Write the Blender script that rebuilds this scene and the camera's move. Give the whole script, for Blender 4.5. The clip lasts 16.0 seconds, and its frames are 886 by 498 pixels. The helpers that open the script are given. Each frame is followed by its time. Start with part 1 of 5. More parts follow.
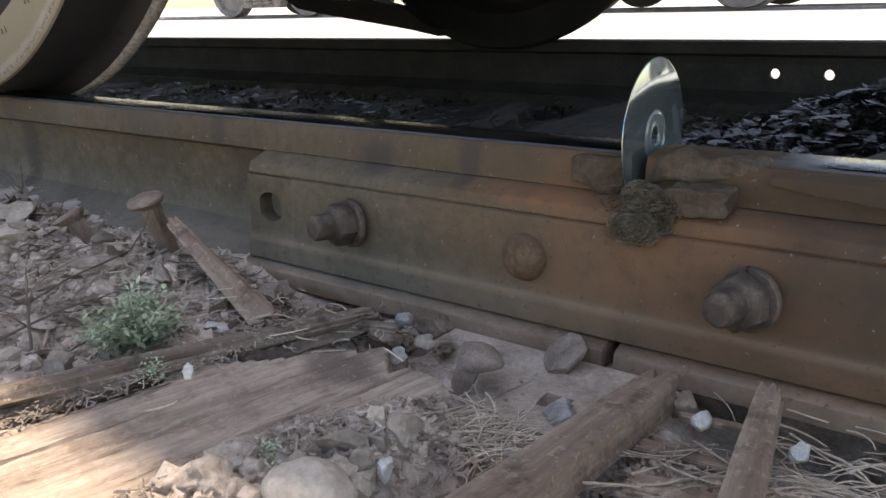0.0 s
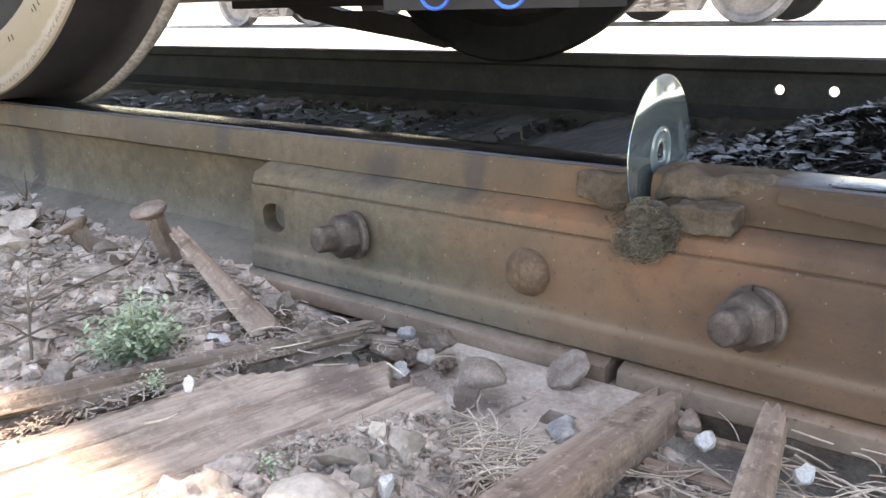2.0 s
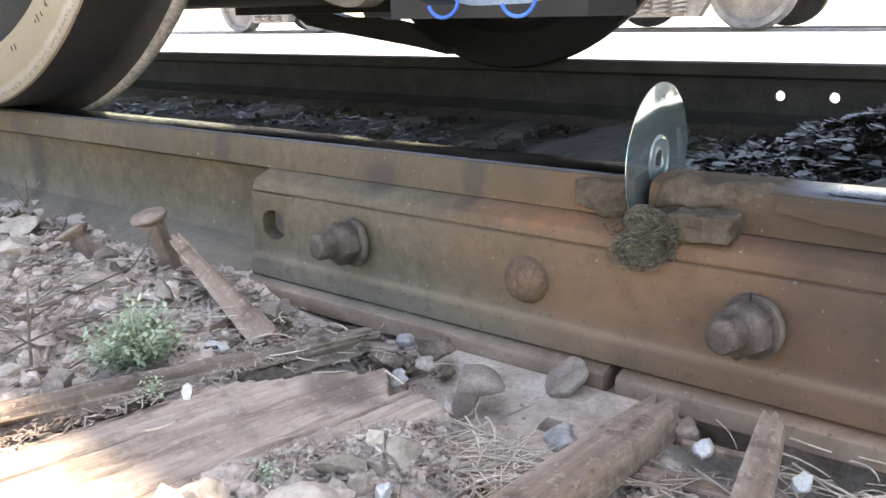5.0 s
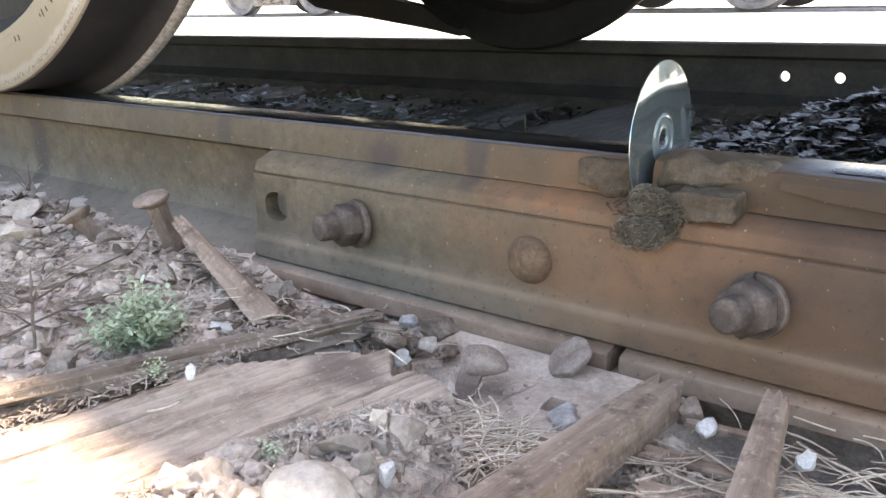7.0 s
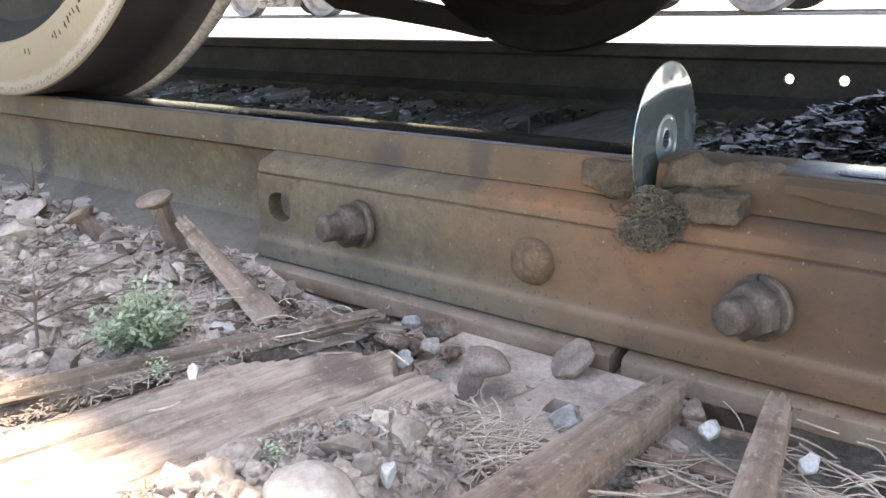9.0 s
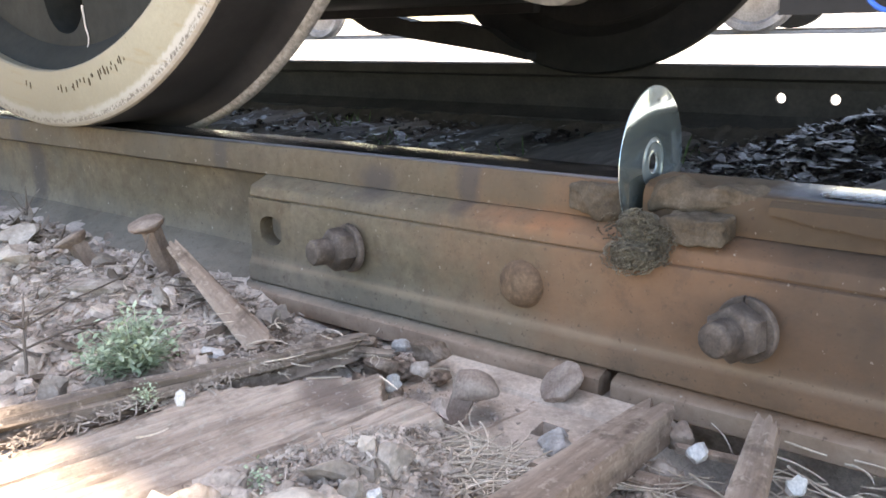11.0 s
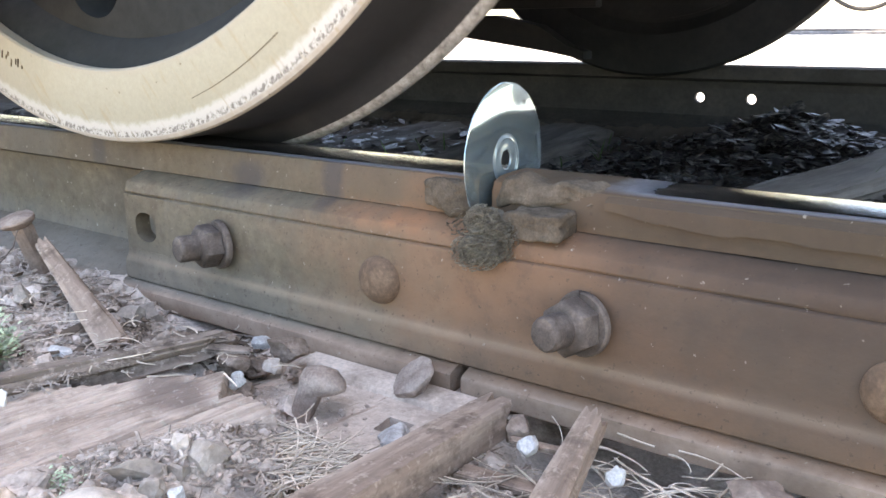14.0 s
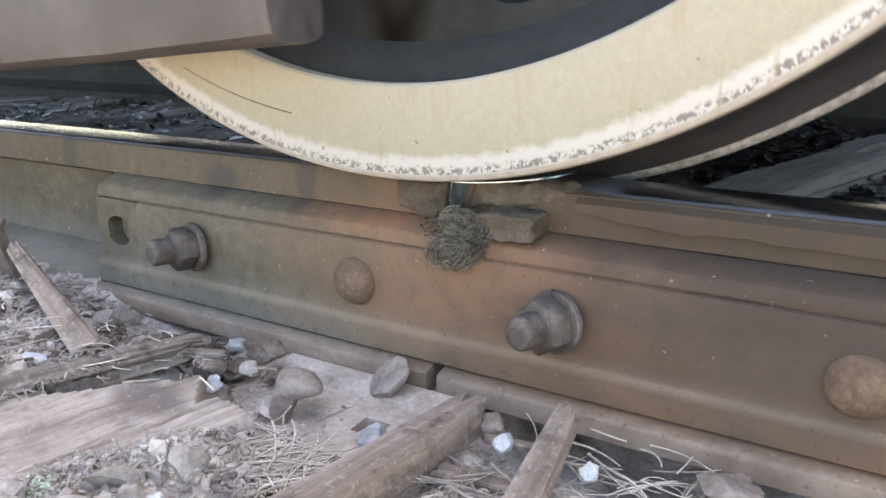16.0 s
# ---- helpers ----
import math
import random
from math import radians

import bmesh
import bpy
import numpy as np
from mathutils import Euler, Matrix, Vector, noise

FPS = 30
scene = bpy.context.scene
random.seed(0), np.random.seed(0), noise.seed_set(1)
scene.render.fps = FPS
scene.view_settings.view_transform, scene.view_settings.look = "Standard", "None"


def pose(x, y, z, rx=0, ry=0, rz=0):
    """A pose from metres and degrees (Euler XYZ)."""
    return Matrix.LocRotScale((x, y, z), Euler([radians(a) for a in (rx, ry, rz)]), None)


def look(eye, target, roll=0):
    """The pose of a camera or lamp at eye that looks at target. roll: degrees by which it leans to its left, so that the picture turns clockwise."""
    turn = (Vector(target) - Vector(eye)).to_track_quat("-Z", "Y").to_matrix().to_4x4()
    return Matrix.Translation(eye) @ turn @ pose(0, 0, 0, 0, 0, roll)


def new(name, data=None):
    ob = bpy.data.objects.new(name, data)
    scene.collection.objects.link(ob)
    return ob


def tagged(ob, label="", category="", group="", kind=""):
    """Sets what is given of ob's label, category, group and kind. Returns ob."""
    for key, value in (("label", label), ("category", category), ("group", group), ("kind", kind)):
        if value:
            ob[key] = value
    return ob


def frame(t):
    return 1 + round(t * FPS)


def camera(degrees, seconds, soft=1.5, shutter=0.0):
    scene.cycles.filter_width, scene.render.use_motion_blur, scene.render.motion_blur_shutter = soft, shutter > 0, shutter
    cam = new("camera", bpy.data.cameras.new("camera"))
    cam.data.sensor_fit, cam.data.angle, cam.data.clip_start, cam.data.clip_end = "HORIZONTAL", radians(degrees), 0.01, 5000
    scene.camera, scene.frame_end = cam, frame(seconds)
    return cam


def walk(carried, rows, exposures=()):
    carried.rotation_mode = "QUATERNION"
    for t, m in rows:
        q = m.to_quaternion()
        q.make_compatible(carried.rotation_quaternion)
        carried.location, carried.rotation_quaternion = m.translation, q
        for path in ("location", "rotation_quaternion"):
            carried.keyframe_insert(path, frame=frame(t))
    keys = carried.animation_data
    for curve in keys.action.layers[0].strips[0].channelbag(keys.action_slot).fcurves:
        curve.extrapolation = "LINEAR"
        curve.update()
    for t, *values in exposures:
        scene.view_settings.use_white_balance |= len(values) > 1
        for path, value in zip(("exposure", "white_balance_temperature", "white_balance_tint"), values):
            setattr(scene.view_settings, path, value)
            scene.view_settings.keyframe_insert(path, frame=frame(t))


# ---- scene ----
cam = camera(57.5, 16.0, shutter=0.5)
PATH = [
    (0, (0.246, -0.606, 0.268), (-0.908, 0.918, -0.32), -1.7),
    (0.5, (0.246, -0.605, 0.268), (-0.906, 0.921, -0.318), -1.4),
    (1, (0.244, -0.604, 0.271), (-0.898, 0.937, -0.297), -0.7),
    (1.5, (0.245, -0.604, 0.271), (-0.909, 0.93, -0.292), -0.9),
    (2, (0.243, -0.604, 0.27), (-0.919, 0.923, -0.293), -1.0),
    (2.5, (0.245, -0.603, 0.27), (-0.915, 0.931, -0.281), -1.1),
    (3, (0.242, -0.603, 0.271), (-0.917, 0.932, -0.277), -1.1),
    (5.5, (0.246, -0.603, 0.272), (-0.924, 0.922, -0.281), -1.0),
    (6, (0.245, -0.602, 0.27), (-0.915, 0.919, -0.315), -1.0),
    (6.5, (0.245, -0.601, 0.267), (-0.915, 0.916, -0.326), -1.1),
    (7, (0.245, -0.602, 0.269), (-0.923, 0.911, -0.32), -1.3),
    (7.5, (0.245, -0.603, 0.27), (-0.925, 0.911, -0.312), -0.9),
    (8, (0.245, -0.601, 0.269), (-0.926, 0.912, -0.314), -1.1),
    (8.5, (0.245, -0.602, 0.268), (-0.93, 0.907, -0.317), -1.1),
    (10.8, (0.25, -0.598, 0.27), (-0.925, 0.922, -0.285), -1.5),
    (11, (0.252, -0.598, 0.272), (-0.927, 0.925, -0.267), -1.5),
    (11.5, (0.251, -0.596, 0.275), (-0.934, 0.937, -0.222), -1.3),
    (12, (0.25, -0.594, 0.278), (-0.935, 0.954, -0.17), -1.6),
    (12.5, (0.258, -0.59, 0.277), (-0.901, 0.978, -0.17), -1.8),
    (13, (0.281, -0.578, 0.279), (-0.849, 1.001, -0.2), -1.1),
    (13.5, (0.314, -0.559, 0.271), (-0.755, 1.057, -0.223), -0.5),
    (14, (0.318, -0.55, 0.269), (-0.776, 1.033, -0.278), -0.8),
    (14.5, (0.317, -0.554, 0.272), (-0.757, 1.043, -0.274), -0.9),
    (15, (0.321, -0.553, 0.276), (-0.73, 1.055, -0.281), -0.7),
    (15.5, (0.322, -0.553, 0.275), (-0.72, 1.061, -0.284), -0.8),
    (16, (0.322, -0.553, 0.276), (-0.72, 1.059, -0.287), -1.1),
]


def smooth_step(t):
    u = max(0.0, min(1.0, (t - 10.0) / 3.0))
    return u * u * (3 - 2 * u)


EXPOSURES = [(t, 2.38 + d, 8100 - 450 * smooth_step(t), 14) for t, d in ((0, -1.15), (0.1, -0.9), (0.2, -0.5), (0.3, -0.15), (0.4, 0.03), (8.5, 0.03), (11, 0.05), (12, 0.18), (13, 0.28), (14, 0.34), (15, 0.28), (16, 0.24))]
walk(cam, [(t, look(eye, target, roll)) for t, eye, target, roll in PATH], EXPOSURES)


# ---- world and light ----
SUN_EL, SUN_AZ = 76.9, 8.0      # degrees; azimuth from +y towards +x
world = bpy.data.worlds.new("sky")
scene.world = world
world.use_nodes = True
wn = world.node_tree
sky = wn.nodes.new("ShaderNodeTexSky")
sky.sky_type = "NISHITA"
sky.sun_disc = False
sky.sun_elevation = radians(SUN_EL)
sky.sun_rotation = radians(SUN_AZ)
bg = wn.nodes["Background"]
bg.inputs["Strength"].default_value = 0.15
wn.links.new(sky.outputs[0], bg.inputs["Color"])
sun_data = bpy.data.lights.new("sun", "SUN")
sun_data.energy = 3.2
sun_data.angle = radians(0.8)
sun_data.color = (1.0, 0.985, 0.96)
sun = new("sun", sun_data)
se, sa = radians(SUN_EL), radians(SUN_AZ)
sun.matrix_world = look((math.sin(sa) * math.cos(se) * 30, math.cos(sa) * math.cos(se) * 30, math.sin(se) * 30), (0, 0, 0))


# ---- materials ----
def node(nt, kind, **props):
    n = nt.nodes.new(kind)
    for k, v in props.items():
        n.inputs[k].default_value = v
    return n


def rgba(c):
    return (c[0], c[1], c[2], 1.0)


def noise_fac(nt, vec, scale, detail=6.0, rough=0.6):
    n = node(nt, "ShaderNodeTexNoise", Scale=scale, Detail=detail, Roughness=rough)
    nt.links.new(vec, n.inputs["Vector"])
    return n.outputs["Fac"]


def ramp(nt, fac, stops):
    r = nt.nodes.new("ShaderNodeValToRGB")
    els = r.color_ramp.elements
    els[0].position, els[0].color = stops[0][0], rgba(stops[0][1])
    els[1].position, els[1].color = stops[-1][0], rgba(stops[-1][1])
    for p, c in stops[1:-1]:
        e = els.new(p)
        e.color = rgba(c)
    nt.links.new(fac, r.inputs["Fac"])
    return r.outputs["Color"]


def mixed(nt, a, b, fac, mode="MIX"):
    m = nt.nodes.new("ShaderNodeMix")
    m.data_type = "RGBA"
    m.blend_type = mode
    for sock, v in ((m.inputs[6], a), (m.inputs[7], b), (m.inputs[0], fac)):
        if isinstance(v, bpy.types.NodeSocket):
            nt.links.new(v, sock)
        elif isinstance(v, (tuple, list)):
            sock.default_value = rgba(v)
        else:
            sock.default_value = v
    return m.outputs[2]


def maths(nt, op, a, b=0.0, clamp=False):
    m = nt.nodes.new("ShaderNodeMath")
    m.operation = op
    m.use_clamp = clamp
    for sock, v in ((m.inputs[0], a), (m.inputs[1], b)):
        if isinstance(v, bpy.types.NodeSocket):
            nt.links.new(v, sock)
        else:
            sock.default_value = v
    return m.outputs[0]


def band(nt, val, lo, hi):
    m = nt.nodes.new("ShaderNodeMapRange")
    m.inputs["From Min"].default_value = lo
    m.inputs["From Max"].default_value = hi
    nt.links.new(val, m.inputs["Value"])
    return m.outputs["Result"]


def surf(name, cols, scale, rough=0.85, metal=0.0, bump=0.3, bump_scale=None, stretch=(1, 1, 1), vary=0.25, spec=0.3, fine=9.0, dist=0.002, blot=0.0):
    """A worn surface: three colours by a broad noise, a fine grain on top, relief, a slight difference from piece to piece."""
    m = bpy.data.materials.new(name)
    m.use_nodes = True
    nt = m.node_tree
    b = nt.nodes["Principled BSDF"]
    tc = nt.nodes.new("ShaderNodeTexCoord")
    mp = node(nt, "ShaderNodeMapping", Scale=stretch)
    nt.links.new(tc.outputs["Object"], mp.inputs["Vector"])
    oi = nt.nodes.new("ShaderNodeObjectInfo")
    geo = nt.nodes.new("ShaderNodeNewGeometry")
    v = mp.outputs["Vector"]
    f1 = noise_fac(nt, v, scale)
    f2 = noise_fac(nt, v, scale * fine, 8.0, 0.7)
    col = ramp(nt, f1, [(0.3, cols[0]), (0.5, cols[1]), (0.7, cols[2])])
    grain = ramp(nt, f2, [(0.25, (0.55, 0.55, 0.55)), (0.75, (1.35, 1.35, 1.35))])
    col = mixed(nt, col, grain, 0.8, "MULTIPLY")
    if blot:
        bl = noise_fac(nt, tc.outputs["Object"], 48, 8.0, 0.7)
        col = mixed(nt, col, tuple(c * 0.45 for c in cols[0]), maths(nt, "MULTIPLY", band(nt, bl, 0.50, 0.64), blot))
        bl2 = noise_fac(nt, tc.outputs["Object"], 130, 4.0, 0.7)
        col = mixed(nt, col, tuple(min(0.6, c * 1.25) for c in cols[2]), maths(nt, "MULTIPLY", band(nt, bl2, 0.56, 0.68), blot * 0.7))
    rnd = maths(nt, "ADD", oi.outputs["Random"], geo.outputs["Random Per Island"])
    rv = maths(nt, "ADD", maths(nt, "MULTIPLY", rnd, vary), 1.0 - vary)
    hv = nt.nodes.new("ShaderNodeHueSaturation")
    nt.links.new(rv, hv.inputs["Value"])
    nt.links.new(col, hv.inputs["Color"])
    col = hv.outputs["Color"]
    nt.links.new(col, b.inputs["Base Color"])
    b.inputs["Metallic"].default_value = metal
    b.inputs["Specular IOR Level"].default_value = spec
    rr = maths(nt, "ADD", maths(nt, "MULTIPLY", f2, 0.25), rough - 0.12, True)
    nt.links.new(rr, b.inputs["Roughness"])
    bp = node(nt, "ShaderNodeBump", Strength=bump, Distance=dist)
    nt.links.new(noise_fac(nt, v, bump_scale or scale * 6, 8.0, 0.65), bp.inputs["Height"])
    nt.links.new(bp.outputs["Normal"], b.inputs["Normal"])
    return m, nt, b, col, tc.outputs["Object"]


def simple(*a, **k):
    return surf(*a, **k)[0]


def xyz(nt, vec):
    s = nt.nodes.new("ShaderNodeSeparateXYZ")
    nt.links.new(vec, s.inputs[0])
    return s.outputs


def rail_steel():
    m, nt, b, col, ob = surf("weathered_rail_steel", [(0.112, 0.091, 0.058), (0.136, 0.108, 0.070), (0.162, 0.127, 0.087)], 7, rough=0.75, bump=0.3, bump_scale=90, vary=0.0)
    x, y, z = xyz(nt, ob)
    n = noise_fac(nt, ob, 14)
    n2 = noise_fac(nt, ob, 60)
    # brown rust towards the joint, olive dust away from it
    rust = band(nt, maths(nt, "ADD", x, maths(nt, "MULTIPLY", n, 0.35)), -0.03, 0.17)
    col = mixed(nt, col, mixed(nt, (0.150, 0.083, 0.047), (0.222, 0.125, 0.071), n2), rust)
    # shade beyond the joint, painted into the upper part of the rust
    col = mixed(nt, col, mixed(nt, (0.038, 0.028, 0.021), (0.064, 0.045, 0.032), n2), maths(nt, "MULTIPLY", maths(nt, "MULTIPLY", band(nt, maths(nt, "ADD", x, maths(nt, "MULTIPLY", n, 0.2)), 0.12, 0.30), band(nt, maths(nt, "ADD", z, maths(nt, "MULTIPLY", n, 0.03)), 0.01, 0.095)), 0.9))
    # the head's shade past the gap is laid in as near-black colour
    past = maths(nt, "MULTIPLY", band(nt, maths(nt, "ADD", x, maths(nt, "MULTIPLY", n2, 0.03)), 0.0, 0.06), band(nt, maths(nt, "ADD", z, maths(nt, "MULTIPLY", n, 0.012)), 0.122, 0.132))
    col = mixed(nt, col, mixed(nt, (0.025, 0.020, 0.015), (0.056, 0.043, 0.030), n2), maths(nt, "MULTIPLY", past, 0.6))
    # a fresh orange bloom beside the joint
    bloom = maths(nt, "MULTIPLY", band(nt, maths(nt, "ABSOLUTE", maths(nt, "ADD", x, 0.080)), 0.075, 0.0), band(nt, maths(nt, "ABSOLUTE", maths(nt, "SUBTRACT", z, 0.115)), 0.013, 0.0))
    col = mixed(nt, col, (0.34, 0.145, 0.065), maths(nt, "MULTIPLY", bloom, band(nt, n, 0.3, 0.6)))
    # grey dust near the ground
    dust = maths(nt, "MULTIPLY", maths(nt, "MULTIPLY", band(nt, maths(nt, "ADD", z, maths(nt, "MULTIPLY", n, 0.05)), 0.085, 0.035), band(nt, x, 0.05, -0.35)), 0.65)
    col = mixed(nt, col, (0.27, 0.23, 0.185), dust)
    patch = maths(nt, "MULTIPLY", maths(nt, "MULTIPLY", band(nt, noise_fac(nt, ob, 8.5, 7.0, 0.65), 0.50, 0.66), band(nt, x, 0.10, -0.25)), 0.62)
    col = mixed(nt, col, (0.105, 0.095, 0.075), patch)
    fleck = maths(nt, "MULTIPLY", band(nt, noise_fac(nt, ob, 42, 5.0, 0.7), 0.54, 0.64), 0.32)
    col = mixed(nt, col, (0.085, 0.055, 0.038), fleck)
    soot = maths(nt, "MULTIPLY", band(nt, noise_fac(nt, ob, 110, 4.0, 0.7), 0.60, 0.68), 0.3)
    col = mixed(nt, col, (0.06, 0.042, 0.032), soot)
    low = band(nt, maths(nt, "ADD", z, maths(nt, "MULTIPLY", n2, 0.004)), 0.0115, 0.0085)
    col = mixed(nt, col, mixed(nt, mixed(nt, (0.235, 0.160, 0.112), (0.30, 0.208, 0.148), n), (0.40, 0.292, 0.213), band(nt, noise_fac(nt, ob, 28, 6.0, 0.7), 0.40, 0.70)), maths(nt, "MULTIPLY", low, 0.9))
    # a paler, uneven line along the ledge of the joint bar
    ledge = maths(nt, "MULTIPLY", band(nt, maths(nt, "ABSOLUTE", maths(nt, "SUBTRACT", z, maths(nt, "ADD", 0.0325, maths(nt, "MULTIPLY", n2, 0.004)))), 0.0055, 0.0005), band(nt, y, -0.0634, -0.0650))
    col = mixed(nt, col, (0.30, 0.215, 0.145), maths(nt, "MULTIPLY", ledge, 0.42))
    # a blotchy darker brown on the side of the head
    head_side = maths(nt, "MULTIPLY", band(nt, maths(nt, "ADD", z, maths(nt, "MULTIPLY", n2, 0.004)), 0.121, 0.125), band(nt, noise_fac(nt, ob, 16, 5.0, 0.6), 0.25, 0.6))
    col = mixed(nt, col, (0.082, 0.060, 0.036), maths(nt, "MULTIPLY", head_side, 0.5))
    # old brushed marks of dark grease
    for cx, cz, w, h in ((-0.155, 0.140, 0.012, 0.03), (-0.262, 0.128, 0.022, 0.016), (-0.50, 0.14, 0.013, 0.03), (-0.975, 0.085, 0.024, 0.075)):
        dx = maths(nt, "DIVIDE", maths(nt, "ABSOLUTE", maths(nt, "SUBTRACT", x, cx)), w)
        dz = maths(nt, "DIVIDE", maths(nt, "ABSOLUTE", maths(nt, "SUBTRACT", z, cz)), h)
        d = maths(nt, "ADD", maths(nt, "SQRT", maths(nt, "ADD", maths(nt, "POWER", dx, 2.0), maths(nt, "POWER", dz, 2.0))), maths(nt, "MULTIPLY", noise_fac(nt, ob, 75, 6.0, 0.7), 1.0))
        col = mixed(nt, col, (0.062, 0.052, 0.048), maths(nt, "MULTIPLY", band(nt, d, 1.75, 1.1), 0.75))
    # pale scratches and lime specks
    sp = noise_fac(nt, ob, 160, 2.0)
    col = mixed(nt, col, (0.5, 0.45, 0.38), maths(nt, "MULTIPLY", band(nt, sp, 0.70, 0.77), 0.45))
    stain = noise_fac(nt, ob, 5.5, 7.0, 0.62)
    col = mixed(nt, col, (0.072, 0.058, 0.043), maths(nt, "MULTIPLY", band(nt, stain, 0.52, 0.66), 0.4))
    pits = noise_fac(nt, ob, 240, 2.0, 0.6)
    col = mixed(nt, col, (0.05, 0.034, 0.024), maths(nt, "MULTIPLY", band(nt, pits, 0.64, 0.72), 0.5))
    # polished running band on the head
    top = band(nt, z, 0.1505, 0.1525)
    edge = band(nt, maths(nt, "ADD", y, maths(nt, "MULTIPLY", n2, 0.006)), -0.030, -0.024)
    worn = maths(nt, "ADD", band(nt, x, 0.0, -0.02), band(nt, maths(nt, "ADD", x, maths(nt, "MULTIPLY", n2, 0.03)), 0.105, 0.15), True)
    pol = maths(nt, "MULTIPLY", maths(nt, "MULTIPLY", top, edge), worn)
    col = mixed(nt, col, (0.36, 0.39, 0.44), pol)
    nt.links.new(col, b.inputs["Base Color"])
    nt.links.new(pol, b.inputs["Metallic"])
    nt.links.new(maths(nt, "SUBTRACT", 0.78, maths(nt, "MULTIPLY", pol, maths(nt, "SUBTRACT", 0.68, maths(nt, "MULTIPLY", n, 0.22)))), b.inputs["Roughness"])
    return m


def tyre_paint():
    m, nt, b, col, ob = surf("cream_tyre_paint", [(0.305, 0.285, 0.205), (0.33, 0.308, 0.225), (0.35, 0.328, 0.245)], 10, rough=0.6, bump=0.12, bump_scale=160, vary=0.0, fine=28.0)
    x, y, z = xyz(nt, ob)
    r = maths(nt, "SQRT", maths(nt, "ADD", maths(nt, "MULTIPLY", x, x), maths(nt, "MULTIPLY", z, z)))
    col = mixed(nt, col, (0.328, 0.308, 0.225), 0.65)
    n = noise_fac(nt, ob, 110, 5.0)
    n2 = noise_fac(nt, ob, 26)
    rn = maths(nt, "ADD", r, maths(nt, "MULTIPLY", maths(nt, "SUBTRACT", n, 0.5), 0.011))
    col = mixed(nt, col, (0.50, 0.49, 0.45), maths(nt, "MULTIPLY", band(nt, rn, 0.5035, 0.5085), 0.8))
    chip = maths(nt, "MULTIPLY", maths(nt, "MULTIPLY", band(nt, rn, 0.5125, 0.5150), band(nt, r, 0.5198, 0.5186)), band(nt, noise_fac(nt, ob, 210, 5.0, 0.75), 0.47, 0.53))
    col = mixed(nt, col, (0.11, 0.10, 0.085), maths(nt, "MULTIPLY", chip, 0.8))
    col = mixed(nt, col, mixed(nt, (0.24, 0.21, 0.17), (0.46, 0.42, 0.35), n), band(nt, r, 0.5185, 0.5205))
    # stamped dirt streaks running outwards
    st = node(nt, "ShaderNodeMapping", Scale=(1, 1, 0.12))
    nt.links.new(ob, st.inputs["Vector"])
    sn = noise_fac(nt, st.outputs[0], 130, 4.0)
    col = mixed(nt, col, (0.30, 0.24, 0.14), maths(nt, "MULTIPLY", band(nt, sn, 0.58, 0.68), 0.5))
    pit = noise_fac(nt, ob, 120, 1.0)
    col = mixed(nt, col, (0.15, 0.11, 0.06), maths(nt, "MULTIPLY", band(nt, pit, 0.74, 0.77), 0.7))
    # dust towards the wheel seat
    col = mixed(nt, col, (0.33, 0.29, 0.22), maths(nt, "MULTIPLY", band(nt, maths(nt, "SUBTRACT", r, maths(nt, "MULTIPLY", n2, 0.012)), 0.455, 0.445), 0.7))
    # shade on one sector of the tyre, put into the paint colour
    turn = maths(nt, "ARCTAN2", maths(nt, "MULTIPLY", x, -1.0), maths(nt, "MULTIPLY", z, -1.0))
    side_shade = band(nt, maths(nt, "ADD", maths(nt, "ABSOLUTE", maths(nt, "SUBTRACT", turn, 1.55)), maths(nt, "MULTIPLY", n2, 0.3)), 0.80, 0.30)
    col = mixed(nt, col, (0.16, 0.135, 0.09), maths(nt, "MULTIPLY", side_shade, 0.6))
    nt.links.new(col, b.inputs["Base Color"])
    return m


def ground_earth():
    m, nt, b, col, ob = surf("dry_track_earth", [(0.30, 0.238, 0.19), (0.55, 0.452, 0.375), (0.74, 0.63, 0.535)], 30, rough=0.95, bump=0.9, bump_scale=170, vary=0.0, spec=0.15, dist=0.004)
    x, y, z = xyz(nt, ob)
    n = noise_fac(nt, ob, 3)
    # dark colour between the rails stands in for the locomotive's shade
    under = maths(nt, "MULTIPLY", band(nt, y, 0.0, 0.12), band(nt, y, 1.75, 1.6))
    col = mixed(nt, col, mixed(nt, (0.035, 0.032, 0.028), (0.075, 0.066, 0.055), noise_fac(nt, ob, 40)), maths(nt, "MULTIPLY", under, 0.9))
    pale = band(nt, maths(nt, "ADD", y, maths(nt, "MULTIPLY", n, 0.3)), 1.85, 2.1)
    col = mixed(nt, col, mixed(nt, (0.40, 0.38, 0.35), (0.55, 0.53, 0.49), noise_fac(nt, ob, 12)), pale)
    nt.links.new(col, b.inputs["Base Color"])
    return m


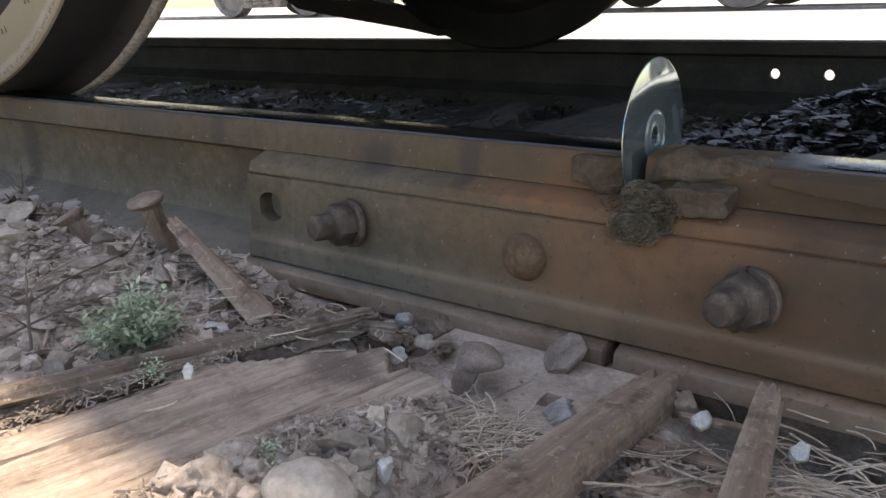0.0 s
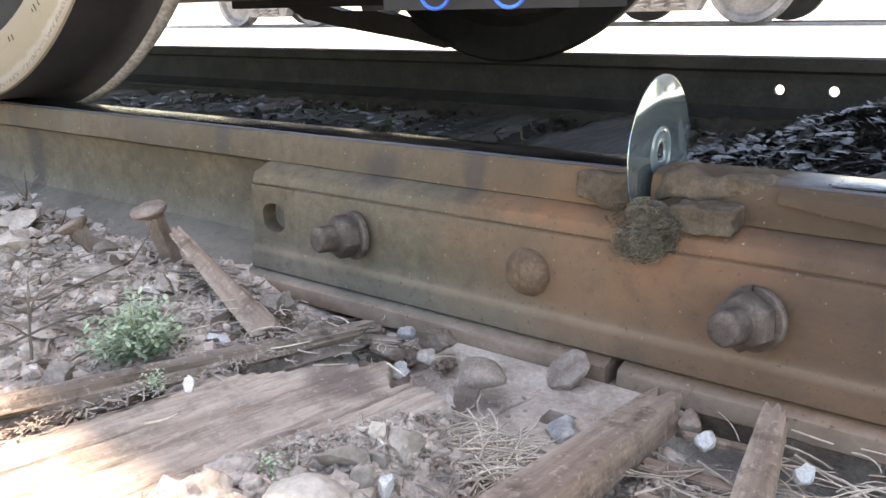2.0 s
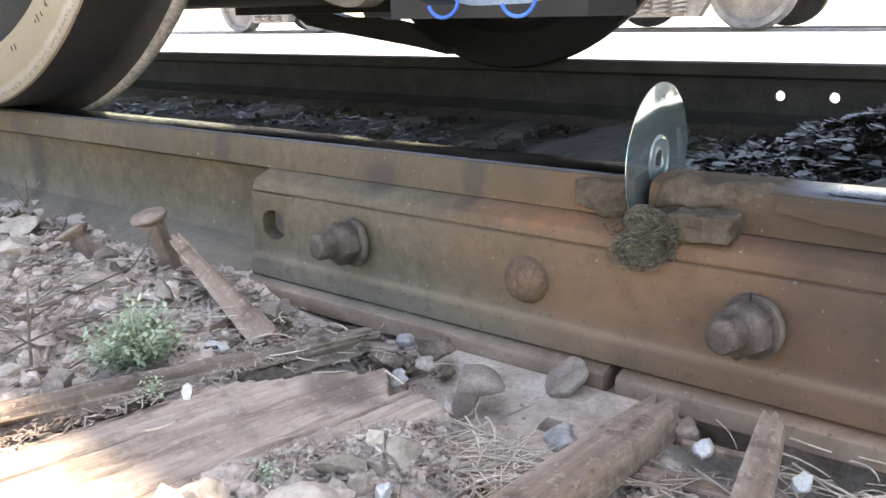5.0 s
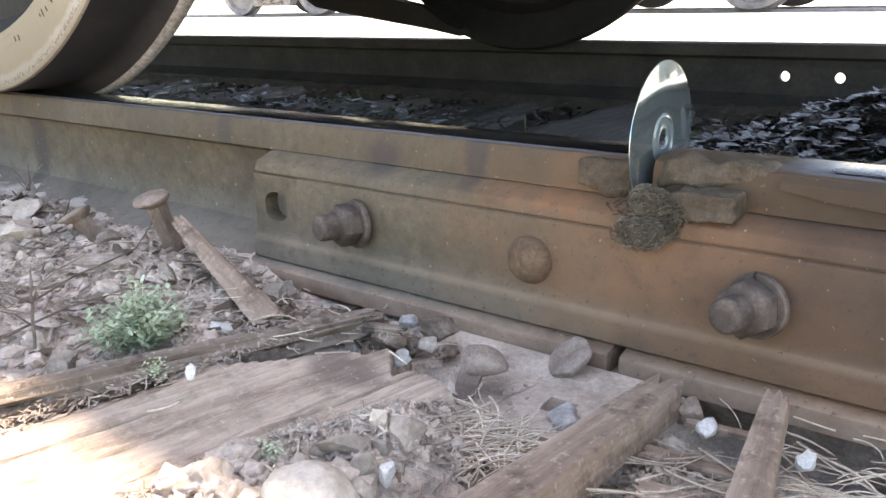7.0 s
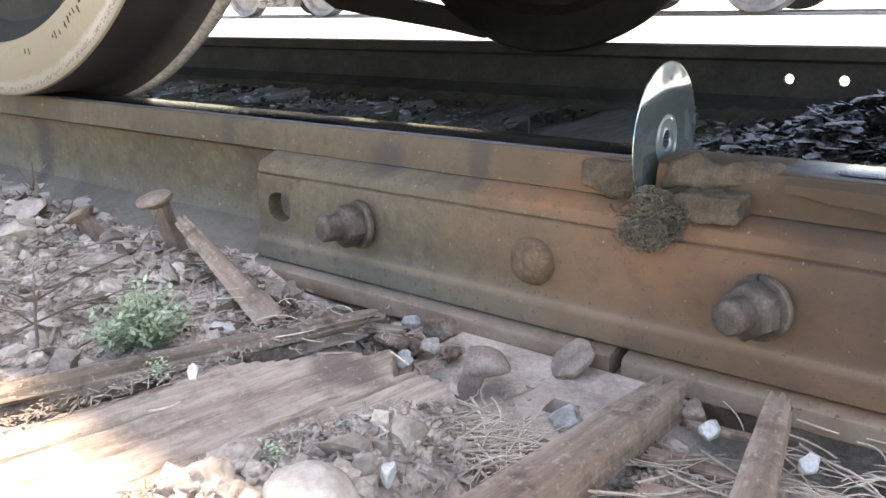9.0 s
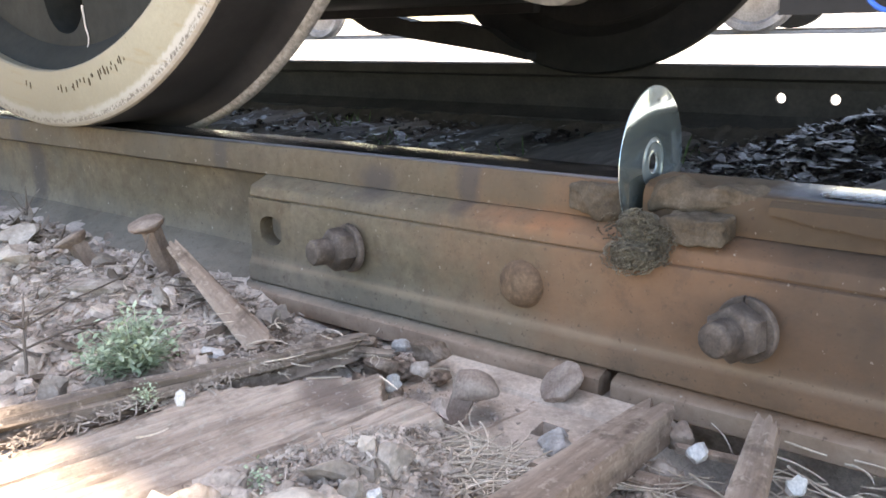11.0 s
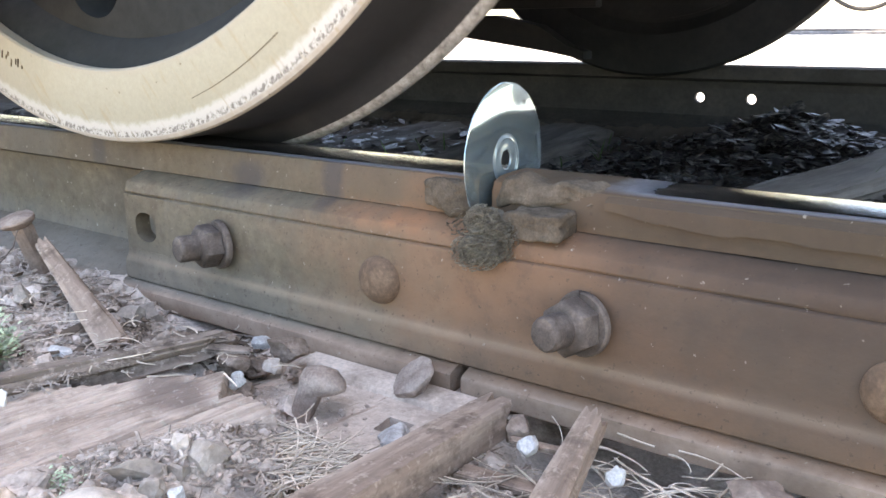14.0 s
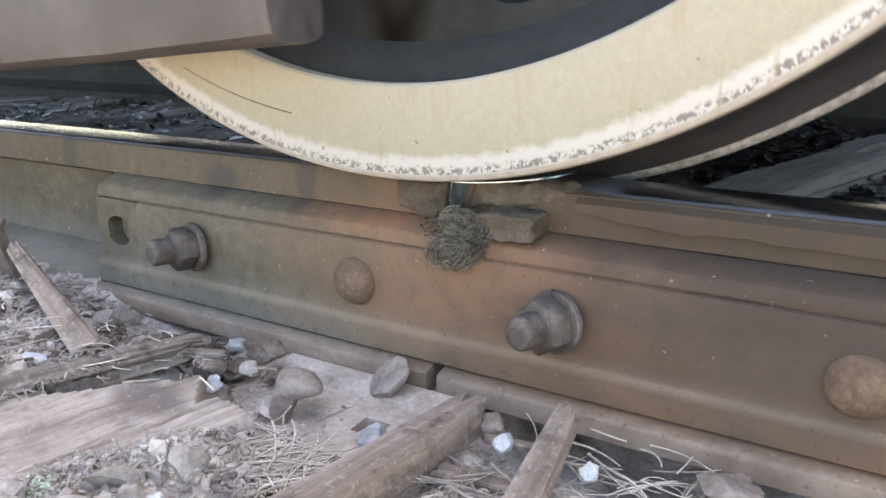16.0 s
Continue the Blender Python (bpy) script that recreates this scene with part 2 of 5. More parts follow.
def tie_wood():
    m, nt, b, col, ob = surf("weathered_tie_wood", [(0.4, 0.298, 0.228), (0.51, 0.395, 0.31), (0.59, 0.475, 0.38)], 26, rough=0.9, bump=0.55, bump_scale=70, stretch=(1, 0.10, 0.5), vary=0.15, spec=0.15, dist=0.003, blot=0.45)
    wv = nt.nodes.new("ShaderNodeMapping")
    wv.inputs["Scale"].default_value = (1, 0.035, 0.35)
    nt.links.new(ob, wv.inputs["Vector"])
    g = noise_fac(nt, wv.outputs[0], 150, 3.0, 0.5)
    col = mixed(nt, col, (0.10, 0.07, 0.05), maths(nt, "MULTIPLY", band(nt, g, 0.53, 0.64), 0.22))
    g2 = noise_fac(nt, wv.outputs[0], 420, 2.0, 0.5)
    col = mixed(nt, col, (0.16, 0.115, 0.085), maths(nt, "MULTIPLY", band(nt, g2, 0.54, 0.62), 0.22))
    g3 = noise_fac(nt, wv.outputs[0], 260, 4.0, 0.6)
    col = mixed(nt, col, (0.60, 0.50, 0.42), maths(nt, "MULTIPLY", band(nt, g3, 0.55, 0.66), 0.3))
    st = noise_fac(nt, ob, 8)
    col = mixed(nt, col, (0.14, 0.09, 0.065), maths(nt, "MULTIPLY", band(nt, st, 0.56, 0.66), 0.5))
    # an oily stain near the sawn end, and the damp split
    x, y, z = xyz(nt, ob)
    d = maths(nt, "ADD", maths(nt, "POWER", maths(nt, "DIVIDE", maths(nt, "ABSOLUTE", maths(nt, "ADD", x, 0.045)), 0.036), 2.0), maths(nt, "POWER", maths(nt, "DIVIDE", maths(nt, "ABSOLUTE", maths(nt, "ADD", y, 0.152)), 0.022), 2.0))
    d = maths(nt, "ADD", d, maths(nt, "MULTIPLY", st, 1.2))
    col = mixed(nt, col, (0.16, 0.12, 0.098), maths(nt, "MULTIPLY", band(nt, d, 1.75, 0.9), 0.7))
    speck = noise_fac(nt, ob, 210, 3.0)
    col = mixed(nt, col, (0.52, 0.45, 0.38), maths(nt, "MULTIPLY", band(nt, speck, 0.60, 0.68), 0.5))
    nt.links.new(col, b.inputs["Base Color"])
    bp = node(nt, "ShaderNodeBump", Strength=0.8, Distance=0.003)
    torn = nt.nodes.new("ShaderNodeMapping")
    torn.inputs["Scale"].default_value = (1, 0.30, 1)
    torn.inputs["Rotation"].default_value = (0, 0, 0.35)
    nt.links.new(ob, torn.inputs["Vector"])
    rip = noise_fac(nt, torn.outputs[0], 190, 4.0, 0.6)
    nt.links.new(maths(nt, "ADD", maths(nt, "MULTIPLY", rip, 1.1), maths(nt, "SUBTRACT", g3, maths(nt, "MULTIPLY", g, 0.8))), bp.inputs["Height"])
    nt.links.new(b.inputs["Normal"].links[0].from_socket, bp.inputs["Normal"])
    nt.links.new(bp.outputs["Normal"], b.inputs["Normal"])
    return m


def disc_silver():
    m = bpy.data.materials.new("mirror_disc_layer")
    m.use_nodes = True
    nt = m.node_tree
    b = nt.nodes["Principled BSDF"]
    b.inputs["Base Color"].default_value = (0.44, 0.56, 0.585, 1)
    b.inputs["Metallic"].default_value = 0.87
    b.inputs["Roughness"].default_value = 0.07
    b.inputs["Coat Weight"].default_value = 0.6
    b.inputs["Coat Roughness"].default_value = 0.05
    tc = nt.nodes.new("ShaderNodeTexCoord")
    n = noise_fac(nt, tc.outputs["Object"], 40)
    nt.links.new(maths(nt, "ADD", maths(nt, "MULTIPLY", n, 0.10), 0.03), b.inputs["Roughness"])
    return m


RAIL = rail_steel()
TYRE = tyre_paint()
EARTH = ground_earth()
TIE = tie_wood()
SILVER = disc_silver()
WOOD = simple("grey_split_wood", [(0.19, 0.13, 0.094), (0.325, 0.24, 0.182), (0.46, 0.362, 0.285)], 22, rough=0.9, bump=0.7, bump_scale=60, stretch=(0.14, 1, 1), vary=0.2, spec=0.12, dist=0.003, blot=0.6)
SPLITWOOD = simple("split_grey_brown_wood", [(0.15, 0.113, 0.086), (0.29, 0.228, 0.18), (0.47, 0.388, 0.318)], 30, rough=0.92, bump=1.0, bump_scale=70, stretch=(0.10, 1, 1), vary=0.1, spec=0.1, dist=0.005, blot=0.8)
DARKWOOD = simple("dark_damp_wood", [(0.10, 0.075, 0.055), (0.16, 0.12, 0.09), (0.22, 0.17, 0.13)], 22, rough=0.9, bump=0.7, bump_scale=60, stretch=(0.14, 1, 1), vary=0.2, spec=0.12, dist=0.003, blot=0.6)
BOLT = simple("rusty_bolt_steel", [(0.055, 0.043, 0.036), (0.10, 0.078, 0.064), (0.185, 0.148, 0.122)], 45, rough=0.8, bump=0.5, bump_scale=220, vary=0.1)
DOME = simple("rust_brown_bolt_dome", [(0.105, 0.066, 0.042), (0.145, 0.092, 0.058), (0.195, 0.128, 0.082)], 45, rough=0.85, bump=0.35, bump_scale=120, vary=0.05, fine=4.0)
SPIKE = simple("dusty_spike_steel", [(0.17, 0.118, 0.088), (0.25, 0.185, 0.145), (0.36, 0.285, 0.23)], 35, rough=0.85, bump=0.5, bump_scale=200, vary=0.12)
DUSTED = simple("dust_caked_spike_steel", [(0.20, 0.145, 0.112), (0.30, 0.228, 0.182), (0.42, 0.338, 0.275)], 55, rough=0.9, bump=0.9, bump_scale=180, vary=0.1)
PLATE = simple("dusty_plate_steel", [(0.33, 0.252, 0.195), (0.50, 0.40, 0.32), (0.64, 0.53, 0.435)], 26, rough=0.85, bump=0.35, bump_scale=150, vary=0.0)
STONE = simple("grey_ballast_stone", [(0.25, 0.20, 0.16), (0.355, 0.295, 0.243), (0.47, 0.40, 0.335)], 28, rough=0.92, bump=0.6, bump_scale=150, vary=0.3, spec=0.2)
WHITESTONE = simple("white_quartz_chip", [(0.54, 0.51, 0.47), (0.66, 0.63, 0.59), (0.78, 0.75, 0.71)], 60, rough=0.7, bump=0.5, bump_scale=250, vary=0.15)
BLUESTONE = simple("blue_grey_stone", [(0.27, 0.25, 0.225), (0.40, 0.375, 0.345), (0.66, 0.625, 0.58)], 110, rough=0.7, bump=0.6, bump_scale=250, vary=0.15)
SANDSTONE = simple("pale_round_stone", [(0.5, 0.42, 0.34), (0.58, 0.495, 0.41), (0.65, 0.565, 0.48)], 16, rough=0.85, bump=0.3, bump_scale=140, vary=0.0)
STRAW = simple("dry_straw", [(0.42, 0.335, 0.255), (0.58, 0.475, 0.37), (0.74, 0.63, 0.51)], 30, rough=0.85, bump=0.1, vary=0.5)
ROTWOOD = simple("rotten_brown_wood_earth", [(0.15, 0.108, 0.08), (0.26, 0.195, 0.15), (0.40, 0.32, 0.26)], 40, rough=0.95, bump=1.0, bump_scale=140, vary=0.25, spec=0.1, dist=0.004)
CLOD = simple("dusty_earth_clod", [(0.31, 0.246, 0.196), (0.52, 0.428, 0.355), (0.72, 0.61, 0.52)], 30, rough=0.95, bump=0.6, bump_scale=200, vary=0.35, spec=0.12)
DEBRIS = simple("bark_and_dust_crumbs", [(0.22, 0.165, 0.125), (0.43, 0.35, 0.285), (0.63, 0.54, 0.46)], 40, rough=0.92, bump=0.4, bump_scale=200, vary=0.45, spec=0.12)
TWIG = simple("dead_twig_bark", [(0.13, 0.1, 0.08), (0.2, 0.16, 0.13), (0.28, 0.23, 0.19)], 60, rough=0.9, bump=0.4, vary=0.2)
CLAY = simple("dry_grey_clay", [(0.062, 0.049, 0.036), (0.10, 0.079, 0.058), (0.148, 0.119, 0.089)], 60, rough=0.95, bump=0.6, bump_scale=160, vary=0.1, spec=0.1)
FIBRE = simple("matted_grey_fibre", [(0.085, 0.074, 0.056), (0.15, 0.131, 0.10), (0.235, 0.206, 0.158)], 60, rough=0.95, bump=0.1, vary=0.5, spec=0.1)
GREEN = simple("small_weed_leaf", [(0.34, 0.42, 0.25), (0.48, 0.56, 0.37), (0.66, 0.72, 0.54)], 70, rough=0.7, bump=0.1, vary=0.5)
# green dimmed by colour for the shade between the rails
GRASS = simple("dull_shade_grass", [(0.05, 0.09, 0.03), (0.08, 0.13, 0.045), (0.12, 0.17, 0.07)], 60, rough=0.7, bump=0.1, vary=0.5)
# the pale third tone paints glints onto the dark leaves
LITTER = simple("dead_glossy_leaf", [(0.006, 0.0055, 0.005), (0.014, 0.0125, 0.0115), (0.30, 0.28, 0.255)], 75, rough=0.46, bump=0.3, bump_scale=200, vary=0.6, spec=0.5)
TREAD = simple("dark_rolled_tread", [(0.018, 0.0175, 0.0175), (0.024, 0.0235, 0.023), (0.032, 0.031, 0.03)], 12, rough=0.6, bump=0.08, vary=0.0)
FLANGE = simple("worn_flange_edge", [(0.17, 0.16, 0.14), (0.32, 0.30, 0.268), (0.46, 0.44, 0.40)], 170, rough=0.7, bump=0.4, bump_scale=200, vary=0.0)
WHEELGREY = simple("dark_grey_wheel_paint", [(0.019, 0.021, 0.019), (0.026, 0.028, 0.026), (0.035, 0.037, 0.034)], 7, rough=0.8, bump=0.1, bump_scale=120, vary=0.0, spec=0.15)
BLACKSTEEL = simple("sooty_black_steel", [(0.012, 0.013, 0.014), (0.02, 0.021, 0.022), (0.032, 0.032, 0.032)], 6, rough=0.7, bump=0.15, vary=0.0)
# steel with the shade under the vehicles already mixed into its colours
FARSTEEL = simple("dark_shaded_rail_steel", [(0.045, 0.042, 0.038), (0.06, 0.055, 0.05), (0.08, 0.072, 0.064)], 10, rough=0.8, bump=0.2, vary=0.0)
RODSTEEL = simple("greasy_brown_rod_steel", [(0.028, 0.023, 0.02), (0.048, 0.04, 0.036), (0.085, 0.074, 0.067)], 7, rough=0.6, bump=0.2, bump_scale=60, vary=0.0, spec=0.5)
TANSTEEL = simple("dusty_tan_casting", [(0.10, 0.092, 0.078), (0.145, 0.134, 0.115), (0.20, 0.186, 0.162)], 14, rough=0.85, bump=0.3, bump_scale=120, vary=0.0)
BLUE = simple("blue_air_hose", [(0.02, 0.09, 0.45), (0.03, 0.14, 0.6), (0.05, 0.2, 0.7)], 20, rough=0.45, bump=0.05, vary=0.0)
PALEPANEL = simple("pale_blue_panel", [(0.45, 0.5, 0.6), (0.55, 0.6, 0.68), (0.65, 0.69, 0.75)], 12, rough=0.5, bump=0.05, vary=0.0)
CARSTEEL = simple("sunlit_dusty_truck_steel", [(0.22, 0.2, 0.19), (0.32, 0.3, 0.285), (0.42, 0.4, 0.38)], 6, rough=0.8, bump=0.2, vary=0.15)
STAMP = simple("stamped_dark_mark", [(0.07, 0.05, 0.03), (0.09, 0.065, 0.04), (0.12, 0.09, 0.05)], 50, rough=0.8, bump=0.1, vary=0.0)


# ---- building helpers ----
RNG = random.Random(11)




def part(name, bm, mat, parent=None, label="", m=None, smooth=35):
    me = bpy.data.meshes.new(name)
    bmesh.ops.recalc_face_normals(bm, faces=bm.faces[:])
    lim = radians(smooth)
    for e in bm.edges:
        if len(e.link_faces) == 2 and e.calc_face_angle(0) > lim:
            e.smooth = False
    for f in bm.faces:
        f.smooth = True
    bm.to_mesh(me)
    bm.free()
    for mm in (mat if isinstance(mat, (list, tuple)) else [mat]):
        me.materials.append(mm)
    ob = new(name, me)
    if parent:
        ob.parent = parent
    if m is not None:
        ob.matrix_basis = m
    if label:
        ob["label"] = label
    return ob


def thing(name, label, category, group="", kind="", m=None):
    e = new(name)
    e.empty_display_size = 0.05
    if m is not None:
        e.matrix_basis = m
    return tagged(e, label, category, group, kind)


def raw(name, verts, faces, mat, parent=None, smooth=True):
    me = bpy.data.meshes.new(name)
    me.from_pydata(verts, [], faces)
    me.materials.append(mat)
    me.polygons.foreach_set("use_smooth", [smooth] * len(me.polygons))
    me.update()
    ob = new(name, me)
    if parent:
        ob.parent = parent
    return ob


def box(bm, x0, x1, y0, y1, z0, z1, bevel=0.0, mi=0):
    vs = [bm.verts.new((x, y, z)) for x in (x0, x1) for y in (y0, y1) for z in (z0, z1)]
    fs = [bm.faces.new([vs[i] for i in q]) for q in ((0, 1, 3, 2), (4, 6, 7, 5), (0, 4, 5, 1), (2, 3, 7, 6), (0, 2, 6, 4), (1, 5, 7, 3))]
    for f in fs:
        f.material_index = mi
    if bevel:
        es = list({e for f in fs for e in f.edges})
        bmesh.ops.bevel(bm, geom=es, offset=bevel, segments=2, affect="EDGES", profile=0.5)


def extrude_x(bm, prof, xs, jitter=0.0):
    """A (y, z) outline drawn along x through the stations xs, closed at both ends."""
    rings = []
    for x in xs:
        rings.append([bm.verts.new((x, y + RNG.uniform(-jitter, jitter), z + RNG.uniform(-jitter, jitter))) for y, z in prof])
    n = len(prof)
    for a, b in zip(rings, rings[1:]):
        for i in range(n):
            bm.faces.new((a[i], a[(i + 1) % n], b[(i + 1) % n], b[i]))
    bm.faces.new(rings[0])
    bm.faces.new(list(reversed(rings[-1])))


def lathe_y(bm, prof, n=64, mats=None, closed=False):
    """A (radius, y) outline turned about the y axis."""
    rings = []
    for r, y in prof:
        if r < 1e-6:
            rings.append([bm.verts.new((0, y, 0))])
        else:
            rings.append([bm.verts.new((r * math.cos(2 * math.pi * k / n), y, r * math.sin(2 * math.pi * k / n))) for k in range(n)])
    pairs = list(zip(rings, rings[1:]))
    if closed:
        pairs.append((rings[-1], rings[0]))
    for i, (a, b) in enumerate(pairs):
        for k in range(n):
            k2 = (k + 1) % n
            if len(a) == 1 and len(b) == 1:
                continue
            if len(a) == 1:
                f = bm.faces.new((a[0], b[k], b[k2]))
            elif len(b) == 1:
                f = bm.faces.new((a[k], b[0], a[k2]))
            else:
                f = bm.faces.new((a[k], b[k], b[k2], a[k2]))
            if mats:
                f.material_index = mats[i]


def tube(bm, pts, r0, r1=None, n=6, cap=True):
    r1 = r0 if r1 is None else r1
    pts = [Vector(p) for p in pts]
    rings = []
    side = None
    for i, p in enumerate(pts):
        d = (pts[min(i + 1, len(pts) - 1)] - pts[max(i - 1, 0)]).normalized()
        if side is None:
            side = d.orthogonal().normalized()
        side = (side - d * side.dot(d)).normalized()
        up = d.cross(side)
        r = r0 + (r1 - r0) * i / max(1, len(pts) - 1)
        rings.append([bm.verts.new(p + (side * math.cos(2 * math.pi * k / n) + up * math.sin(2 * math.pi * k / n)) * r) for k in range(n)])
    for a, b in zip(rings, rings[1:]):
        for k in range(n):
            bm.faces.new((a[k], a[(k + 1) % n], b[(k + 1) % n], b[k]))
    if cap:
        bm.faces.new(list(reversed(rings[0])))
        bm.faces.new(rings[-1])


def ring_plate(bm, cx, cz, hole, rect, y0, y1, n=32, mapped=None):
    """A plate between y0 and y1, the rectangle rect = (x0, x1, z0, z1) with a hole given as a function of the angle."""
    x0, x1, z0, z1 = rect
    mapped = mapped or (lambda x, y, z: (x, y, z))
    angs = [2 * math.pi * k / n for k in range(n)]
    for cxr, czr in ((x0, z0), (x0, z1), (x1, z0), (x1, z1)):
        a = math.atan2(czr - cz, cxr - cx) % (2 * math.pi)
        i = min(range(n), key=lambda j: abs((angs[j] - a + math.pi) % (2 * math.pi) - math.pi))
        angs[i] = a
    fr, bk, fo, bo = [], [], [], []
    for a in angs:
        c, s = math.cos(a), math.sin(a)
        t = min(((x1 - cx) / c if c > 1e-9 else (x0 - cx) / c if c < -1e-9 else 1e9), ((z1 - cz) / s if s > 1e-9 else (z0 - cz) / s if s < -1e-9 else 1e9))
        hx, hz = hole(a)
        for lst, px, py, pz in ((fr, cx + hx, y0, cz + hz), (bk, cx + hx, y1, cz + hz), (fo, cx + c * t, y0, cz + s * t), (bo, cx + c * t, y1, cz + s * t)):
            lst.append(bm.verts.new(mapped(px, py, pz)))
    for k in range(n):
        j = (k + 1) % n
        bm.faces.new((fr[k], fr[j], fo[j], fo[k]))
        bm.faces.new((bk[k], bo[k], bo[j], bk[j]))
        bm.faces.new((fr[k], bk[k], bk[j], fr[j]))
        bm.faces.new((fo[k], fo[j], bo[j], bo[k]))


def rock_bm(size, seed, rough=0.25, sub=2, flat=1.0, cuts=True):
    bm = bmesh.new()
    bmesh.ops.create_icosphere(bm, subdivisions=sub, radius=1.0)
    rr = random.Random(seed)
    off = Vector((rr.uniform(-50, 50), rr.uniform(-50, 50), rr.uniform(-50, 50)))
    planes = [] if not cuts else [(Vector((rr.gauss(0, 1), rr.gauss(0, 1), rr.gauss(0, 1))).normalized(), rr.uniform(0.40, 0.72)) for _ in range(8)]
    for v in bm.verts:
        p = v.co.copy()
        for nrm, d in planes:
            ex = p.dot(nrm) - d
            if ex > 0:
                p -= nrm * ex
        p *= 1 + rough * noise.noise(p * 1.7 + off) + rough * 0.4 * noise.noise(p * 5 + off)
        v.co = Vector((p.x * size[0], p.y * size[1], p.z * size[2] * flat))
    return bm


def plank_bm(length, w0, w1, h0, h1, seed, segs=22, rough=0.08, jag=0.25, across=8):
    """A weathered stick along x, from x = 0 to its length, of the given widths and heights at the two ends."""
    rr = random.Random(seed)
    off = Vector((rr.uniform(-50, 50), rr.uniform(-50, 50), rr.uniform(-50, 50)))
    bm = bmesh.new()
    rings = []
    cross = []
    for k in range(across * 4):
        a = k / (across * 4) * 4
        s, f = int(a), a - int(a)
        cross.append([(-1 + 2 * f, -1), (1, -1 + 2 * f), (1 - 2 * f, 1), (-1, 1 - 2 * f)][s])
    for i in range(segs + 1):
        u = i / segs
        w, h = (w0 + (w1 - w0) * u) / 2, (h0 + (h1 - h0) * u) / 2
        ring = []
        for cy, cz in cross:
            rnd = 1 - 0.10 * (abs(cy) * abs(cz)) ** 3
            q = Vector((u * length * 14, cy * 3.0, cz * 3.0)) + off
            d = noise.noise(Vector((q.x * 0.25, q.y, q.z))) * rough + noise.noise(q * 1.7) * rough * 0.35
            x = u * length
            if i in (0, segs):
                x += (1 if i else -1) * noise.noise(Vector((cy * 2.3, cz * 1.3, 7.0 + i)) + off) * jag * (w0 + w1) / 2
            ring.append(bm.verts.new((x, cy * w * (rnd + d), cz * h * (rnd + d * 1.3))))
        rings.append(ring)
    n = len(cross)
    for a, b in zip(rings, rings[1:]):
        for k in range(n):
            bm.faces.new((a[k], a[(k + 1) % n], b[(k + 1) % n], b[k]))
    for ring in (rings[0], rings[-1]):
        c = bm.verts.new(sum((v.co for v in ring), Vector()) / n)
        for k in range(n):
            bm.faces.new((c, ring[k], ring[(k + 1) % n]))
    return bm


def along(p0, p1, roll=0.0):
    """The pose whose x axis runs from p0 to p1."""
    d = Vector(p1) - Vector(p0)
    return Matrix.Translation(p0) @ d.to_track_quat("X", "Z").to_matrix().to_4x4() @ pose(0, 0, 0, roll, 0, 0)


def smooth01(a, b, v):
    t = max(0.0, min(1.0, (v - a) / (b - a)))
    return t * t * (3 - 2 * t)


# ---- ground ----
TOP = 0.1535          # running surface of the rails
YFAR = 1.505          # centre line of the far rail


def tie_edge(y):
    """How far the bare wood of the tie reaches before gravel covers it."""
    return 0.006 + 0.024 * smooth01(-0.345, -0.275, y) + 0.008 * noise.noise(Vector((y * 23, 2.0, 0))) + 0.004 * noise.noise(Vector((y * 70, 5.0, 0)))


def ground_z(x, y):
    if y < 0.0:
        z = 0.035 - 0.017 * smooth01(-0.75, -0.25, x) - 0.034 * smooth01(-0.12, 0.06, x)
        z += 0.012 * smooth01(-0.3, -0.6, y) * (1 - smooth01(-0.2, 0.1, x))
        near = smooth01(-0.165, -0.090, y)
        z += (-0.017 + 0.026 * smooth01(-0.29, -0.43, x) + 0.008 * smooth01(-0.45, -0.85, x) - 0.045 * smooth01(0.035, 0.08, x) - z) * near
        tx = x + 0.05 - (y + 0.1) * 0.22
        if y > -0.9:
            lim = tie_edge(y)
            z -= 0.026 * smooth01(-0.125, -0.10, tx) * smooth01(lim + 0.006, lim - 0.008, tx)
            w = smooth01(-0.225, -0.285, y) * smooth01(lim - 0.004, lim + 0.008, tx) * smooth01(0.03, -0.04, x)
            z += (0.029 - z) * w
            z -= 0.020 * smooth01(-0.22, -0.18, y) * smooth01(-0.17, -0.13, x) * smooth01(0.08, 0.04, x)
        far = smooth01(-1.0, -2.5, y)
        z = z * (1 - far) - 0.06 * far
    else:
        z = -0.040
        z += 0.104 * math.exp(-(((x + 0.015) / 0.19) ** 2 + ((y - 1.12) / 0.25) ** 2))
        z += 0.03 * math.exp(-(((x + 0.10) / 0.15) ** 2 + ((y - 0.80) / 0.2) ** 2))
        z -= 0.03 * smooth01(1.6, 2.4, y)
        z += 0.155 * smooth01(5.6, 7.4, y)
        z += 0.042 * smooth01(1.36, 1.44, y) * smooth01(1.80, 1.62, y)
    k = 1.0 if -1.2 < y < 1.7 else 0.4
    p = Vector((x, y, 0.0))
    z += k * (0.012 * noise.noise(p * 9) + 0.006 * noise.noise(p * 31) + 0.0035 * noise.noise(p * 83))
    return z


